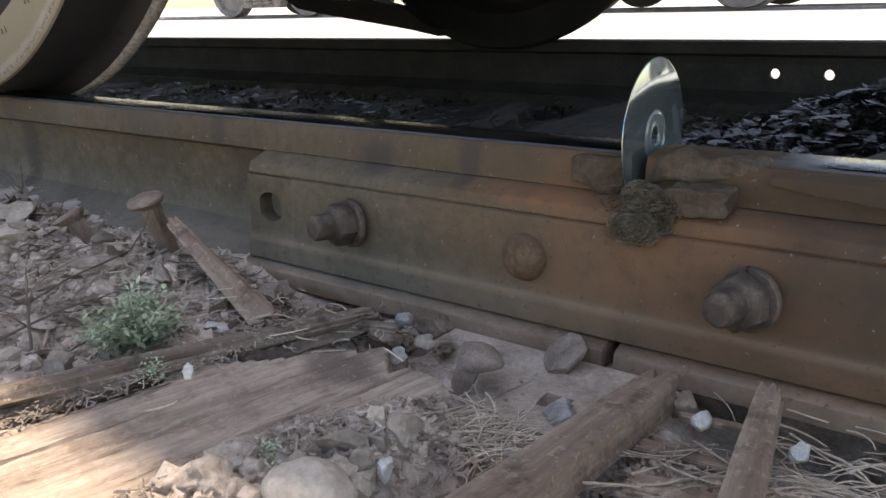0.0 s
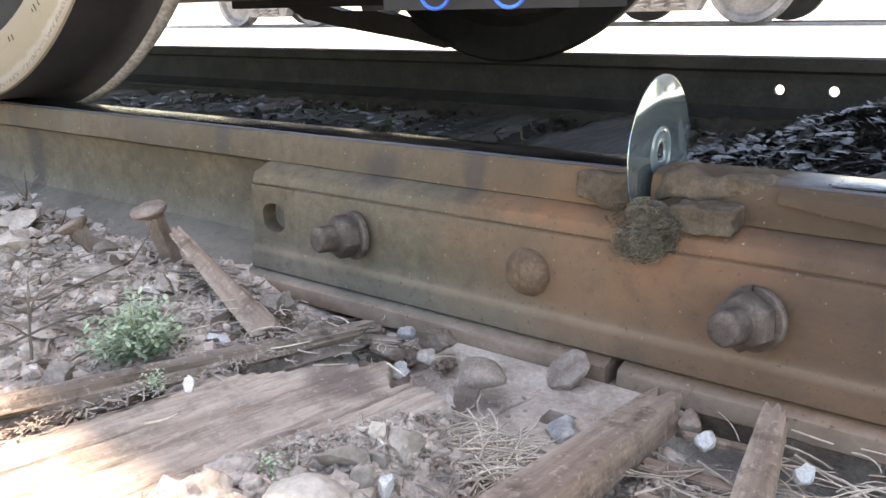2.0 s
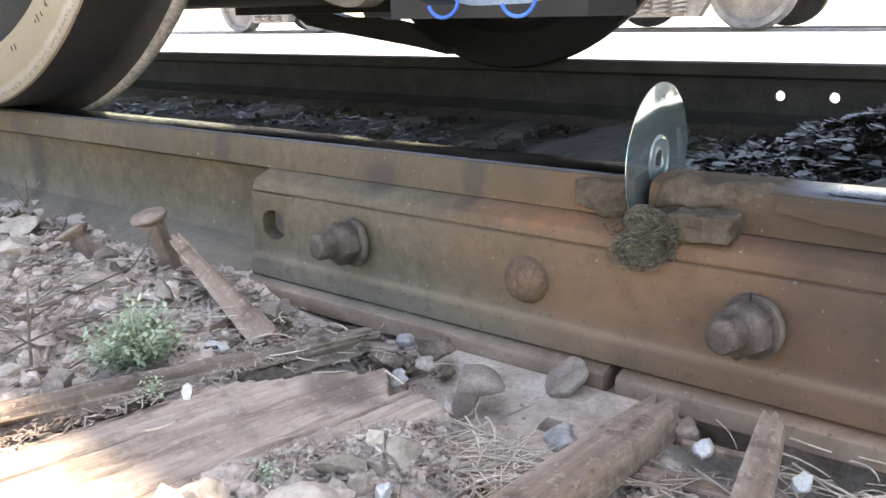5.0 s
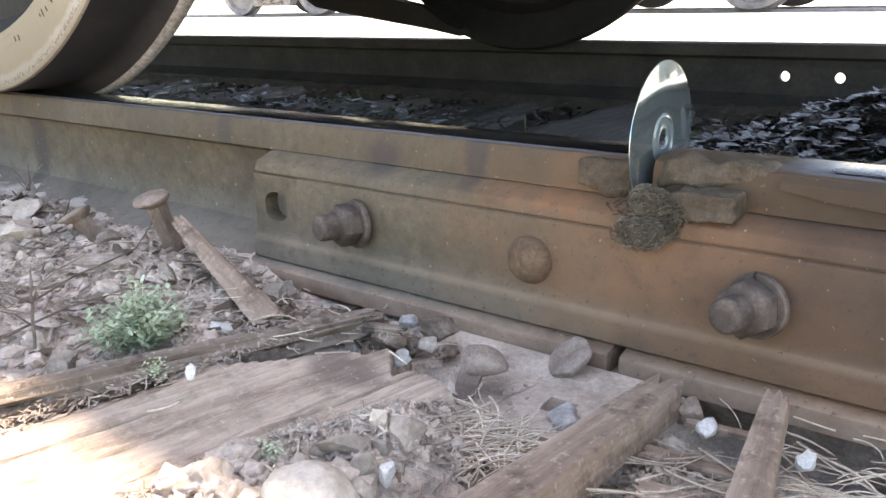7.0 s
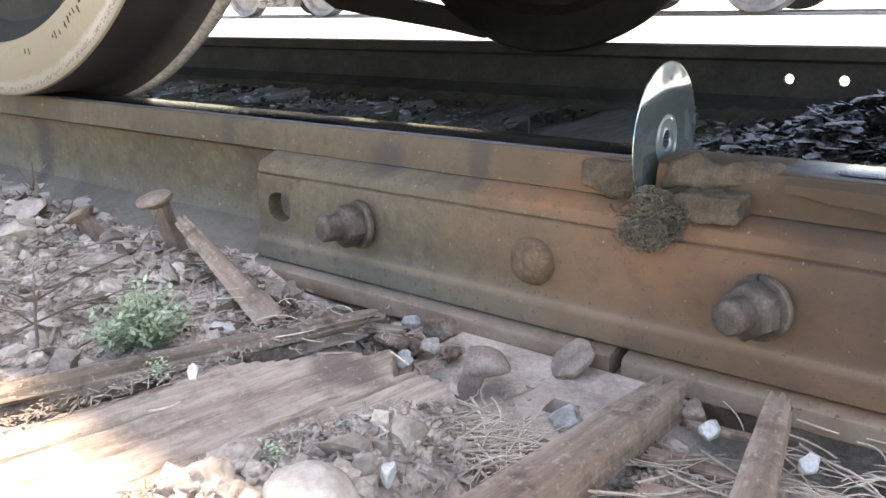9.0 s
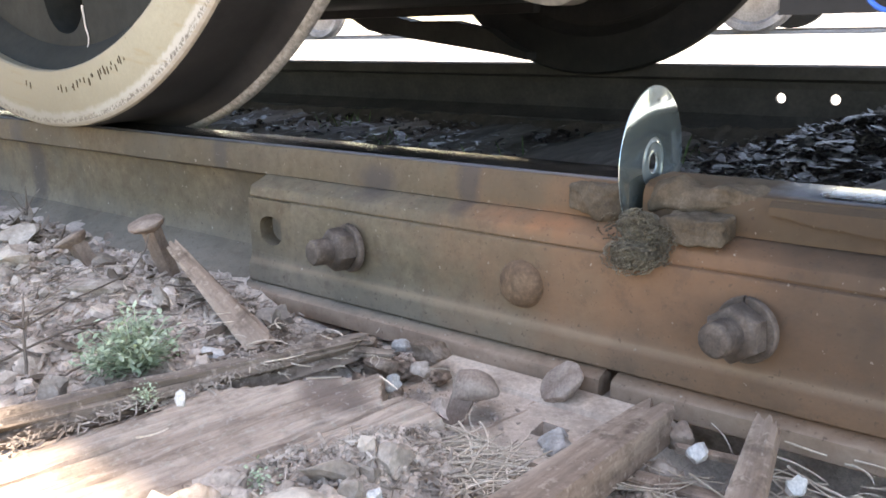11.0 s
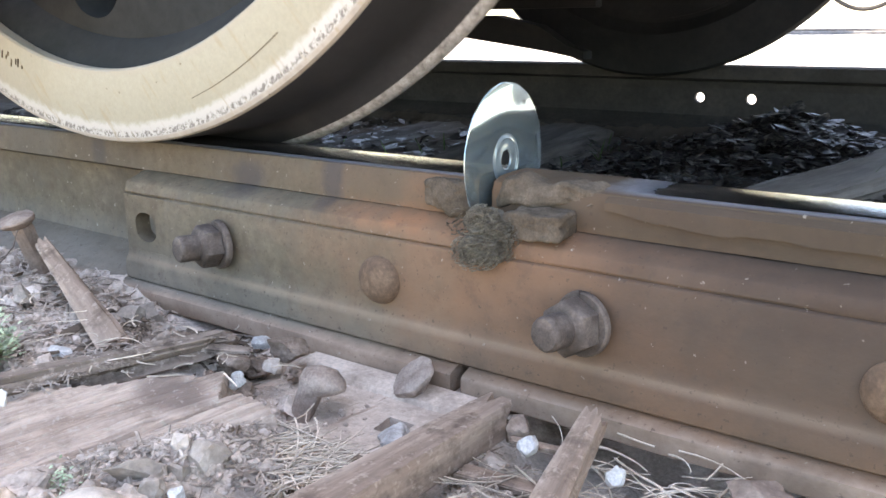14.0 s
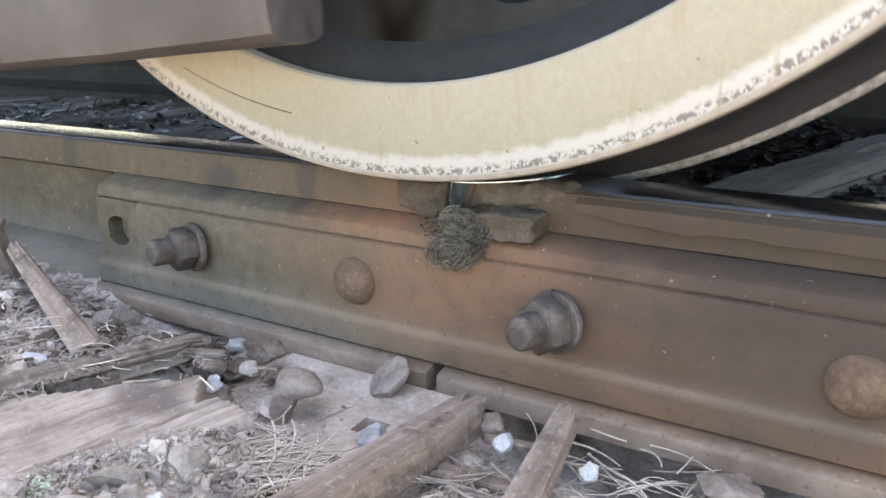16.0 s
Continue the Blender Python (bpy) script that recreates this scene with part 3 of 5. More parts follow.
def ground():
    def stations(lo, hi, fine_lo, fine_hi, step, grow):
        out = [fine_lo]
        while out[-1] < fine_hi:
            out.append(out[-1] + step)
        s, v = step, out[-1]
        while v < hi:
            s *= grow
            v += s
            out.append(v)
        s, v, low = step, fine_lo, []
        while v > lo:
            s *= grow
            v -= s
            low.append(v)
        return low[::-1] + out
    xs = stations(-500, 500, -1.25, 0.55, 0.006, 1.16)
    ys = stations(-500, 900, -0.62, 1.45, 0.0075, 1.18)
    verts = [(x, y, ground_z(x, y)) for y in ys for x in xs]
    n = len(xs)
    faces = [(j * n + i, j * n + i + 1, (j + 1) * n + i + 1, (j + 1) * n + i) for j in range(len(ys) - 1) for i in range(n - 1)]
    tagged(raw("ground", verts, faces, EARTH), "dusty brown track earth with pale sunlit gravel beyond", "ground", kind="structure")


ground()

# ---- rails ----
HEAD = 0.033
RAIL_PROFILE = [(-0.0775, -0.010), (0.078, -0.010), (0.078, 0.006), (0.030, 0.020), (0.011, 0.030), (0.008, 0.050), (0.008, 0.095),
                (0.012, 0.113), (HEAD, 0.121), (HEAD, 0.143), (0.030, 0.150), (0.022, 0.1528), (0.0, TOP), (-0.022, 0.1528), (-0.030, 0.150), (-HEAD, 0.143),
                (-HEAD, 0.121), (-0.012, 0.113), (-0.008, 0.095), (-0.008, 0.050), (-0.011, 0.030), (-0.030, 0.020), (-0.0765, 0.0074), (-0.0786, 0.0058), (-0.0792, 0.0030), (-0.0790, -0.0085)]

RAIL_HEAD = RAIL_PROFILE[7:18]
RAIL_WEB = [(0.0125, 0.0285), (0.008, 0.050), (0.008, 0.095), (0.0125, 0.1145), (-0.0125, 0.1145), (-0.008, 0.095), (-0.008, 0.050), (-0.0125, 0.0285)]
RAIL_FOOT = RAIL_PROFILE[:5] + RAIL_PROFILE[20:]


def near_rails():
    for x0, x1, lab in ((-14.0, -0.003, "rusty olive steel rail with a polished head up to the joint"), (0.007, 9.0, "rusty brown steel rail with a battered head past the joint")):
        t = thing("rail", lab, "rail", "track rails")
        bm = bmesh.new()
        near = [x for x in [-14, -8, -4, -2.5] + [round(-2 + 0.04 * k, 3) for k in range(76)] + [2, 4, 9] if x0 < x < x1]
        extrude_x(bm, RAIL_HEAD, [x0] + near + [x1], 0.0003)
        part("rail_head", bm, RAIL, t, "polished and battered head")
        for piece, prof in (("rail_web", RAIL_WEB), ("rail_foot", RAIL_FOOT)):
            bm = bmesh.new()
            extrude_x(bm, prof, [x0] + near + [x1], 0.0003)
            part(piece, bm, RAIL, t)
        if x0 > 0:
            bm = bmesh.new()
            rings = []
            for k in range(60):
                x = 0.10 + k * 0.012
                d = 0.006 + 0.006 * smooth01(0, 6, k) + 0.004 * noise.noise(Vector((x * 26, 3, 0))) + 0.002 * noise.noise(Vector((x * 90, 1, 0)))
                rings.append([bm.verts.new(p) for p in ((x, -0.0315, 0.149), (x, -0.0375, 0.1455), (x, -0.038, 0.1455 - d), (x, -0.0335, 0.1445 - d))])
            for a, b in zip(rings, rings[1:]):
                for i in range(4):
                    bm.faces.new((a[i], a[(i + 1) % 4], b[(i + 1) % 4], b[i]))
            bm.faces.new(rings[0]); bm.faces.new(rings[-1][::-1])
            part("flow_lip", bm, RAIL, t, "rolled-over lip of head steel")


near_rails()


def far_rail():
    t = thing("rail", "dark shaded steel rail with two open bolt holes", "rail", "track rails", m=pose(0, YFAR, 0))
    bm = bmesh.new()
    xs = [-40, -10, -3, -1, 0, 1, 3, 10, 40]
    extrude_x(bm, [(-0.078, -0.010), (0.078, -0.010), (0.078, 0.003), (0.030, 0.018), (0.011, 0.030), (0.008, 0.050), (-0.008, 0.050), (-0.011, 0.030), (-0.030, 0.018), (-0.078, 0.003)], xs)
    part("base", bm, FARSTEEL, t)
    bm = bmesh.new()
    extrude_x(bm, [(0.008, 0.095), (0.012, 0.113), (HEAD, 0.121), (HEAD, 0.143), (0.030, 0.150), (0.022, 0.1528), (0.0, TOP), (-0.022, 0.1528), (-0.030, 0.150), (-HEAD, 0.143), (-HEAD, 0.121), (-0.012, 0.113), (-0.008, 0.095)], xs)
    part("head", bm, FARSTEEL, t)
    bm = bmesh.new()
    for a, b in ((-40, -0.36), (-0.14, 40)):
        box(bm, a, b, -0.008, 0.008, 0.05, 0.095)
    for c, a, b in ((-0.311, -0.36, -0.249), (-0.187, -0.249, -0.14)):
        ring_plate(bm, c, 0.073, lambda q: (0.0125 * math.cos(q), 0.0125 * math.sin(q)), (a, b, 0.05, 0.095), -0.008, 0.008)
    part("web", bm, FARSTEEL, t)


far_rail()


# ---- joint bar, bolts ----
def joint_bar():
    t = thing("joint_bar", "rusty brown steel joint bar bolted over the rail gap", "joint bar")
    x0, xh, x1 = -0.421, -0.357, 0.410
    upper = [(-0.012, 0.112), (-0.0315, 0.1204), (-0.0360, 0.1201), (-0.0480, 0.1155), (-0.0555, 0.1128), (-0.0572, 0.1112), (-0.0594, 0.1030), (-0.0585, 0.1010), (-0.040, 0.1006)]
    face = [(-0.0582, 0.1009), (-0.0608, 0.0994), (-0.0618, 0.097), (-0.0626, 0.046), (-0.0630, 0.0410), (-0.0645, 0.036), (-0.0672, 0.0320), (-0.0684, 0.0285), (-0.0690, 0.0132), (-0.0680, 0.0120), (-0.0655, 0.0135), (-0.058, 0.0175), (-0.028, 0.024)]
    xs = [xh + (x1 - xh) * k / 30 for k in range(31)]
    bm = bmesh.new()
    extrude_x(bm, upper, [x0, -0.39] + xs, 0.0003)
    part("top_flange", bm, RAIL, t)
    bm = bmesh.new()
    extrude_x(bm, face + [(-0.042, 0.042), (-0.042, 0.1009)], xs, 0.0)
    extrude_x(bm, [(-0.042, 0.0425), (-0.06295, 0.0425)] + face[4:], [x0, -0.39, xh], 0.0)

    def oval(a):
        return (0.0165 * math.cos(a), 0.0115 * math.sin(a) + (0.004 if math.sin(a) > 0 else -0.004))

    def sloped(x, y, z):
        return (x, y - (0.0160 + 0.0008 * (0.097 - z) / 0.051 if y < -0.0455 else 0.0), z)
    ring_plate(bm, -0.389, 0.068, oval, (x0, xh, 0.0425, 0.1003), -0.0458, -0.045, 32, sloped)
    part("bar_body", bm, RAIL, t)

    def nut(x, z, turn, tilt):
        th = thing("track_bolt", "rusty hexagonal track nut on a bolt with spring washer", "bolt", "joint bolts", m=pose(x, -0.0620, z, -4, 0, -13) @ Matrix.Scale(0.86, 4))
        bm = bmesh.new()
        rings = []
        for k in range(41):
            a = radians(100 + 352 * k / 40)
            lift = 0.0035 * (k / 40) if k > 4 else 0.0
            rings.append([bm.verts.new((r * math.cos(a), y - lift, r * math.sin(a))) for r, y in ((0.015, 0.0), (0.0258, 0.0), (0.0270, -0.0015), (0.0270, -0.0060), (0.0258, -0.0075), (0.015, -0.0075))])
        for p, q in zip(rings, rings[1:]):
            for i in range(6):
                bm.faces.new((p[i], p[(i + 1) % 6], q[(i + 1) % 6], q[i]))
        bm.faces.new(rings[0])
        bm.faces.new(rings[-1][::-1])
        part("washer", bm, BOLT, th, "split spring washer")
        bm = bmesh.new()
        lathe_y(bm, [(0.0, -0.0085), (0.0205, -0.0085), (0.0228, -0.0105), (0.0236, -0.013), (0.0236, -0.0275), (0.0222, -0.0305), (0.0190, -0.0325), (0.0, -0.0325)], 6)
        bmesh.ops.bevel(bm, geom=[e for e in bm.edges if e.calc_face_angle(0) > 0.6], offset=0.0010, segments=2, affect="EDGES", profile=0.5)
        for v in bm.verts:
            v.co += v.co.normalized() * 0.0006 * noise.noise(v.co * 120)
        part("nut", bm, BOLT, th, m=pose(0, 0, 0, 0, turn, 0), smooth=42)
        bm = bmesh.new()
        rr = 0.0140
        prof = [(0.0, -0.03)] + [(rr + 0.0004 * (k % 2), -0.0320 - 0.0013 * k) for k in range(14)] + [(rr, -0.0512), (rr - 0.0016, -0.0536), (rr - 0.005, -0.0545), (0.0, -0.0547)]
        lathe_y(bm, prof, 28)
        for v in bm.verts:
            v.co += Vector((0, 1, 0)) * 0.0008 * noise.noise(v.co * 150)
        part("bolt_shank", bm, BOLT, th, "worn threaded bolt end", m=pose(0, 0, 0, tilt, 0, 0))
        return th
    nut(-0.271, 0.068, 12, 0)
    nut(0.101, 0.0655, 24, 0)

    def button(x, z):
        th = thing("track_bolt", "rusty domed track bolt head on the joint bar", "bolt", "joint bolts", m=pose(x, -0.0622, z) @ Matrix.Scale(0.87, 4))
        bm = bmesh.new()
        lathe_y(bm, [(0.0, 0.004), (0.0228, 0.004), (0.0232, -0.0015), (0.0215, -0.0055), (0.0175, -0.0092), (0.011, -0.0117), (0.004, -0.0126), (0.0, -0.0128)], 36)
        for v in bm.verts:
            v.co += Vector((0, 1, 0)) * 0.0012 * noise.noise(v.co * 130)
        part("domed_head", bm, DOME, th)
    button(-0.082, 0.0650)
    button(0.293, 0.062)


joint_bar()


# ---- disc, clay and fibre in the rail gap ----
FOLD = 0.052          # height of the crease on the disc


def compact_disc():
    t = thing("compact_disc", "silver mirror compact disc standing upright in the rail gap", "disc")
    bm = bmesh.new()
    prof = [(0.0205, -0.0006), (0.0590, -0.0006), (0.0600, -0.0003), (0.0600, 0.0003), (0.0590, 0.0006), (0.0205, 0.0006)]
    lathe_y(bm, prof, 96, closed=True)
    for v in bm.verts:
        v.co.z += 0.060 - FOLD
    low = bm.copy()
    for half, above in ((bm, True), (low, False)):
        bmesh.ops.bisect_plane(half, geom=half.verts[:] + half.edges[:] + half.faces[:], plane_co=(0, 0, 0), plane_no=(0, 0, 1), clear_inner=above, clear_outer=not above)
    part("lower_half", low, SILVER, t, m=pose(0, 0, FOLD, 0, 0, 90))
    upper = part("upper_half", bm, SILVER, t, m=pose(0, 0, FOLD, 0, 0, 90))
    bm = bmesh.new()
    lathe_y(bm, [(0.0075, -0.0006), (0.0083, -0.0010), (0.0092, -0.0006), (0.0160, -0.0006), (0.0168, -0.0012), (0.0178, -0.0006), (0.0195, -0.0002), (0.0205, -0.0006), (0.0205, 0.0006), (0.0195, 0.0002), (0.0178, 0.0006), (0.0168, 0.0012), (0.0160, 0.0006), (0.0092, 0.0006), (0.0083, 0.0010), (0.0075, 0.0006)], 64, closed=True)
    part("hub_ring", bm, HUB, upper, "grey clear plastic hub", m=pose(0, 0, 0.060 - FOLD))
    return t, upper


def hub_plastic():
    m = bpy.data.materials.new("clear_grey_hub_plastic")
    m.use_nodes = True
    b = m.node_tree.nodes["Principled BSDF"]
    b.inputs["Base Color"].default_value = (0.23, 0.28, 0.29, 1)
    b.inputs["Metallic"].default_value = 0.35
    b.inputs["Roughness"].default_value = 0.12
    return m


HUB = hub_plastic()
DISC, DISC_TOP = compact_disc()


def clay_and_fibre():
    def lump(x0, x1, y0, y1, z0, z1, seed, lab, sharp=6.0, wob=0.004, slope=0.0, taper=0.0, turn=0.0):
        """A pressed lump: a rounded block, sloped along x, thinning to its +x end by taper, with a crumbled skin."""
        bm = bmesh.new()
        bmesh.ops.create_cube(bm, size=2.0)
        bmesh.ops.subdivide_edges(bm, edges=bm.edges[:], cuts=21, use_grid_fill=True)
        for v in bm.verts:
            c = v.co
            s = 1 / max(1e-6, abs(c.x) ** sharp + abs(c.y) ** sharp + abs(c.z) ** sharp) ** (1 / sharp)
            c = c * (s if s < 1 else 1)
            u = (c.x + 1) / 2
            k = 1 - taper * u
            p = Vector((c.x * (x1 - x0) / 2, c.y * (y1 - y0) / 2 * k, (c.z * k + taper * u * 0.6) * (z1 - z0) / 2 + slope * c.x * (x1 - x0) / 2))
            p = Matrix.Rotation(radians(turn), 3, "Z") @ p + Vector(((x0 + x1) / 2, (y0 + y1) / 2, (z0 + z1) / 2))
            q = p + Vector((seed, seed * 2, 0))
            p += Vector((noise.noise(q * 55), noise.noise(q * 55 + Vector((7, 0, 0))), noise.noise(q * 55 + Vector((0, 7, 0))))) * wob
            p += c.normalized() * (0.0016 * noise.noise(q * 150) + 0.0009 * noise.noise(q * 420))
            v.co = p
        return tagged(part("clay_lump", bm, CLAY), lab, "clay lump", "clay at the joint")
    lump(-0.055, -0.006, -0.0405, -0.022, 0.121, 0.1515, 3.0, "dry grey-brown clay lump pressed on the rail head", 4.2, 0.006)
    lump(0.009, 0.096, -0.0375, -0.010, 0.131, 0.1560, 9.0, "flat dry clay pressed over the rail head edge", 5.0, 0.007, 0.0, 0.30)
    lump(0.031, 0.078, -0.060, -0.030, 0.1165, 0.1365, 14.0, "blocky dry clay lump under the rail head", 11.0, 0.0022, 0.05, 0.0, -4)
    t = thing("fibre_wad", "matted grey fibre wad hanging below the disc", "fibre wad")
    bm = rock_bm((0.0195, 0.010, 0.0120), 5, 0.25, 4, cuts=False)
    part("wad_core", bm, FIBRE, t, "felted lower lump", m=pose(0.013, -0.060, 0.1035))
    bm = rock_bm((0.012, 0.007, 0.014), 8, 0.3, 3, cuts=False)
    part("wad_core", bm, FIBRE, t, m=pose(0.020, -0.051, 0.121, 0, 14, 0))
    rr = random.Random(4)

    def strands(count, cx, cz, sx, sz, rad0, rad1, sweep, y0):
        bm = bmesh.new()
        for _ in range(count):
            a, d = rr.uniform(0, 2 * math.pi), math.sqrt(rr.random())
            c = Vector((cx + sx * d * math.cos(a), y0 - 0.009 * math.sqrt(max(0, 1 - d * d)) + rr.uniform(-0.002, 0.002), cz + sz * d * math.sin(a)))
            rad = rr.uniform(rad0, rad1)
            a0, sw = rr.uniform(0, 6.3), rr.uniform(0.6, 1.0) * sweep * rr.choice((-1, 1))
            tilt = rr.uniform(-0.6, 0.6)
            pts = [c + Vector((rad * math.cos(a0 + sw * i / 10), -0.002 * math.sin(2.3 * i) + tilt * rad * math.sin(a0 + sw * i / 10), rad * math.sin(a0 + sw * i / 10) * 0.85)) for i in range(11)]
            tube(bm, pts, rr.uniform(0.00022, 0.00042), n=3, cap=False)
        tagged(part("fibre_tangle", bm, FIBRE, t), kind="stuff")
    strands(300, 0.016, 0.1235, 0.0125, 0.010, 0.003, 0.0075, 4.0, -0.054)
    strands(150, 0.014, 0.1040, 0.0150, 0.0075, 0.005, 0.012, 2.2, -0.063)
    strands(130, 0.033, 0.1150, 0.0055, 0.0130, 0.003, 0.008, 3.0, -0.056)
    strands(26, -0.002, 0.1210, 0.010, 0.004, 0.005, 0.011, 1.6, -0.054)


clay_and_fibre()


# ---- tie, tie plate, spikes ----
def near_tie():
    t = thing("railway_tie", "weathered grey-brown wooden tie end with deep cracks", "railway tie", m=pose(-0.05, -0.1, 0, 0, 0, -12))
    bm = bmesh.new()
    nx = 130
    w = 0.118
    grid = []
    ys = [-1.0 + 0.03 * k for k in range(20)] + [-0.40 + 0.0022 * k for k in range(160)] + [-0.046 + 0.012 * k for k in range(9)]
    for y in ys:
        row = []
        for i in range(nx + 1):
            u = -1 + 2 * i / nx
            p = Vector((u * 9, y * 1.2, 0))
            edge = 0.010 * noise.noise(Vector((3 + u, y * 9, 0))) + 0.004 * noise.noise(Vector((u, y * 40, 5)))
            x = u * w + (edge if abs(u) > 0.9 else 0)
            cut = -0.118 if u > -0.11 else -0.108 - 0.027 * (u + 0.41) / 0.3 if u > -0.41 else -0.108 + 0.112 * (u + 0.41) / 0.55
            cut += 0.004 * noise.noise(Vector((u * 5, 0, 2))) + 0.0012 * noise.noise(Vector((u * 15, 0, 4)))
            step = smooth01(cut, cut + 0.008, y)
            z = 0.026 - 0.038 * step
            # long grain, weathered hollows between the rings, and short torn ripples along it
            wave = u + 0.035 * noise.noise(Vector((y * 11, u * 2, 3)))
            z += 0.0013 * noise.noise(Vector((wave * 26, y * 2.2, 0))) + 0.003 * noise.noise(p * 0.6)
            z -= 0.0017 * max(0.0, noise.noise(Vector((wave * 48, y * 7, 1)))) ** 1.2
            z += 0.0016 * noise.noise(Vector((wave * 30 + y * 22, y * 40, 6))) + 0.0009 * noise.noise(Vector((wave * 60, y * 80, 2)))
            crack = abs(u + 0.065 - 0.03 * noise.noise(Vector((y * 9, 0, 0))))
            z -= 0.014 * max(0, 1 - crack / 0.024) * smooth01(-0.27, -0.19, y)
            split = abs(u + 0.62 - 0.05 * noise.noise(Vector((y * 7, 4, 0))))
            z -= 0.009 * max(0, 1 - split / 0.020) * smooth01(-0.24, -0.29, y)
            lim = tie_edge(-0.1 + y)
            z -= 0.040 * smooth01(lim + 0.002, lim + 0.009, x)
            z -= 0.018 * smooth01(0.93, 1.0, abs(u))
            row.append(bm.verts.new((x, y, z)))
        grid.append(row)
    for a, b in zip(grid, grid[1:]):
        for i in range(nx):
            bm.faces.new((a[i], a[i + 1], b[i + 1], b[i]))
    rim = [r[0] for r in grid] + grid[-1][1:] + [r[-1] for r in reversed(grid[:-1])] + list(reversed(grid[0][1:-1]))
    low = [bm.verts.new((v.co.x, v.co.y, -0.16)) for v in rim]
    n = len(rim)
    for k in range(n):
        bm.faces.new((rim[k], rim[(k + 1) % n], low[(k + 1) % n], low[k]))
    bm.faces.new(low)
    part("tie_body", bm, TIE, t)


near_tie()


def inner_ties():
    for i, x in enumerate((-2.90, -2.40, -1.88, -1.42, -0.98, -0.515, 0.56, 1.1)):
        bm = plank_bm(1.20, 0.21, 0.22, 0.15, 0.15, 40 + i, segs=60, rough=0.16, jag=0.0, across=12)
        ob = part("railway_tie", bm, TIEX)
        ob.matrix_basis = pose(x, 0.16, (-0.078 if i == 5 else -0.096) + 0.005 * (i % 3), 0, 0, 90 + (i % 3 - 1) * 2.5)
        tagged(ob, "old grey wooden tie half buried between the rails", "railway tie", "ties between the rails")


# tie wood in darker tones that carry the shade between the rails
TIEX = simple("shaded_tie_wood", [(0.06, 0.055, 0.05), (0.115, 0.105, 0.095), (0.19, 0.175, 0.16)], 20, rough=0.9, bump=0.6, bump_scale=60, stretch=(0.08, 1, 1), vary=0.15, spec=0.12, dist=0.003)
inner_ties()


def tie_plate():
    t = thing("tie_plate", "dusty rusty steel tie plate under the rail base", "tie plate")
    bm = bmesh.new()

    def laid(x, y, z):
        lean = -0.030 * smooth01(-0.19, -0.05, z) * smooth01(0.03, -0.12, x)
        return (x + lean, z, y)

    def square(a):
        k = 0.0105 / max(abs(math.cos(a)), abs(math.sin(a)))
        return (k * math.cos(a), k * math.sin(a))
    ring_plate(bm, -0.007, -0.143, square, (-0.124, 0.030, -0.186, -0.054), -0.024, -0.0105, 40, laid)
    part("plate_body", bm, PLATE, t)
    bm = bmesh.new()
    out = [(-0.108, -0.0108), (-0.106, -0.0068), (-0.098, -0.0050), (-0.081, -0.0050), (-0.0795, -0.0108)]
    extrude_x(bm, out, [-0.140, -0.10, -0.05, 0.0, 0.0295], 0.0004)
    part("shoulder", bm, PLATE, t, "raised rib along the rail base")


tie_plate()


def spike(m, lab, long=0.06, thick=0.008, r=0.017, off=(0.0, 0.0), dome=0.45, mat=None, taper=0.3):
    """A square shank under a hammered round head; off moves the head sideways on the shank."""
    t = thing("track_spike", lab, "spike", "track spikes", m=m)
    mat = mat or SPIKE
    bm = bmesh.new()
    box(bm, -0.0078, 0.0078, -0.0078, 0.0078, -long, 0.0, 0.0014)
    bmesh.ops.subdivide_edges(bm, edges=[e for e in bm.edges if e.calc_length() > 0.02], cuts=6)
    for v in bm.verts:
        v.co += Vector((noise.noise(v.co * 70), noise.noise(v.co * 70 + Vector((9, 0, 0))), 0)) * 0.0014
    part("shank", bm, mat, t)
    bm = bmesh.new()
    rings, n = [], 36
    prof = [(0.0, -thick * 1.2), (0.55 - taper * 0.2, -thick * 1.2), (0.86, -thick * 0.45), (1.0, 0.0), (0.985, thick * 0.28), (0.88, thick * 0.28 + thick * dome * 0.30), (0.62, thick * 0.28 + thick * dome * 0.7), (0.30, thick * 0.28 + thick * dome * 0.95), (0.0, thick * 0.28 + thick * dome)]
    seed = Vector((m.translation.x * 40, m.translation.y * 40, 0))
    for q, z in prof:
        ring = []
        for k in range(1 if q == 0 else n):
            a = 2 * math.pi * k / n
            w = 1 + 0.16 * noise.noise(Vector((math.cos(a), math.sin(a), 0)) * 1.5 + seed) + 0.05 * noise.noise(Vector((math.cos(a), math.sin(a), z * 60)) * 4 + seed)
            sk = max(0.0, min(1.0, (z + thick * 1.2) / (thick * 1.2)))
            ring.append(bm.verts.new((off[0] * sk + r * q * w * math.cos(a), off[1] * sk + r * q * w * math.sin(a), z + 0.0010 * noise.noise(Vector((q * math.cos(a) * 3, q * math.sin(a) * 3, 0)) + seed))))
        rings.append(ring)
    for p, q in zip(rings, rings[1:]):
        for k in range(n):
            j = (k + 1) % n
            if len(p) == 1:
                bm.faces.new((p[0], q[k], q[j]))
            elif len(q) == 1:
                bm.faces.new((p[k], q[0], p[j]))
            else:
                bm.faces.new((p[k], q[k], q[j], p[j]))
    part("head", bm, mat, t, smooth=40)


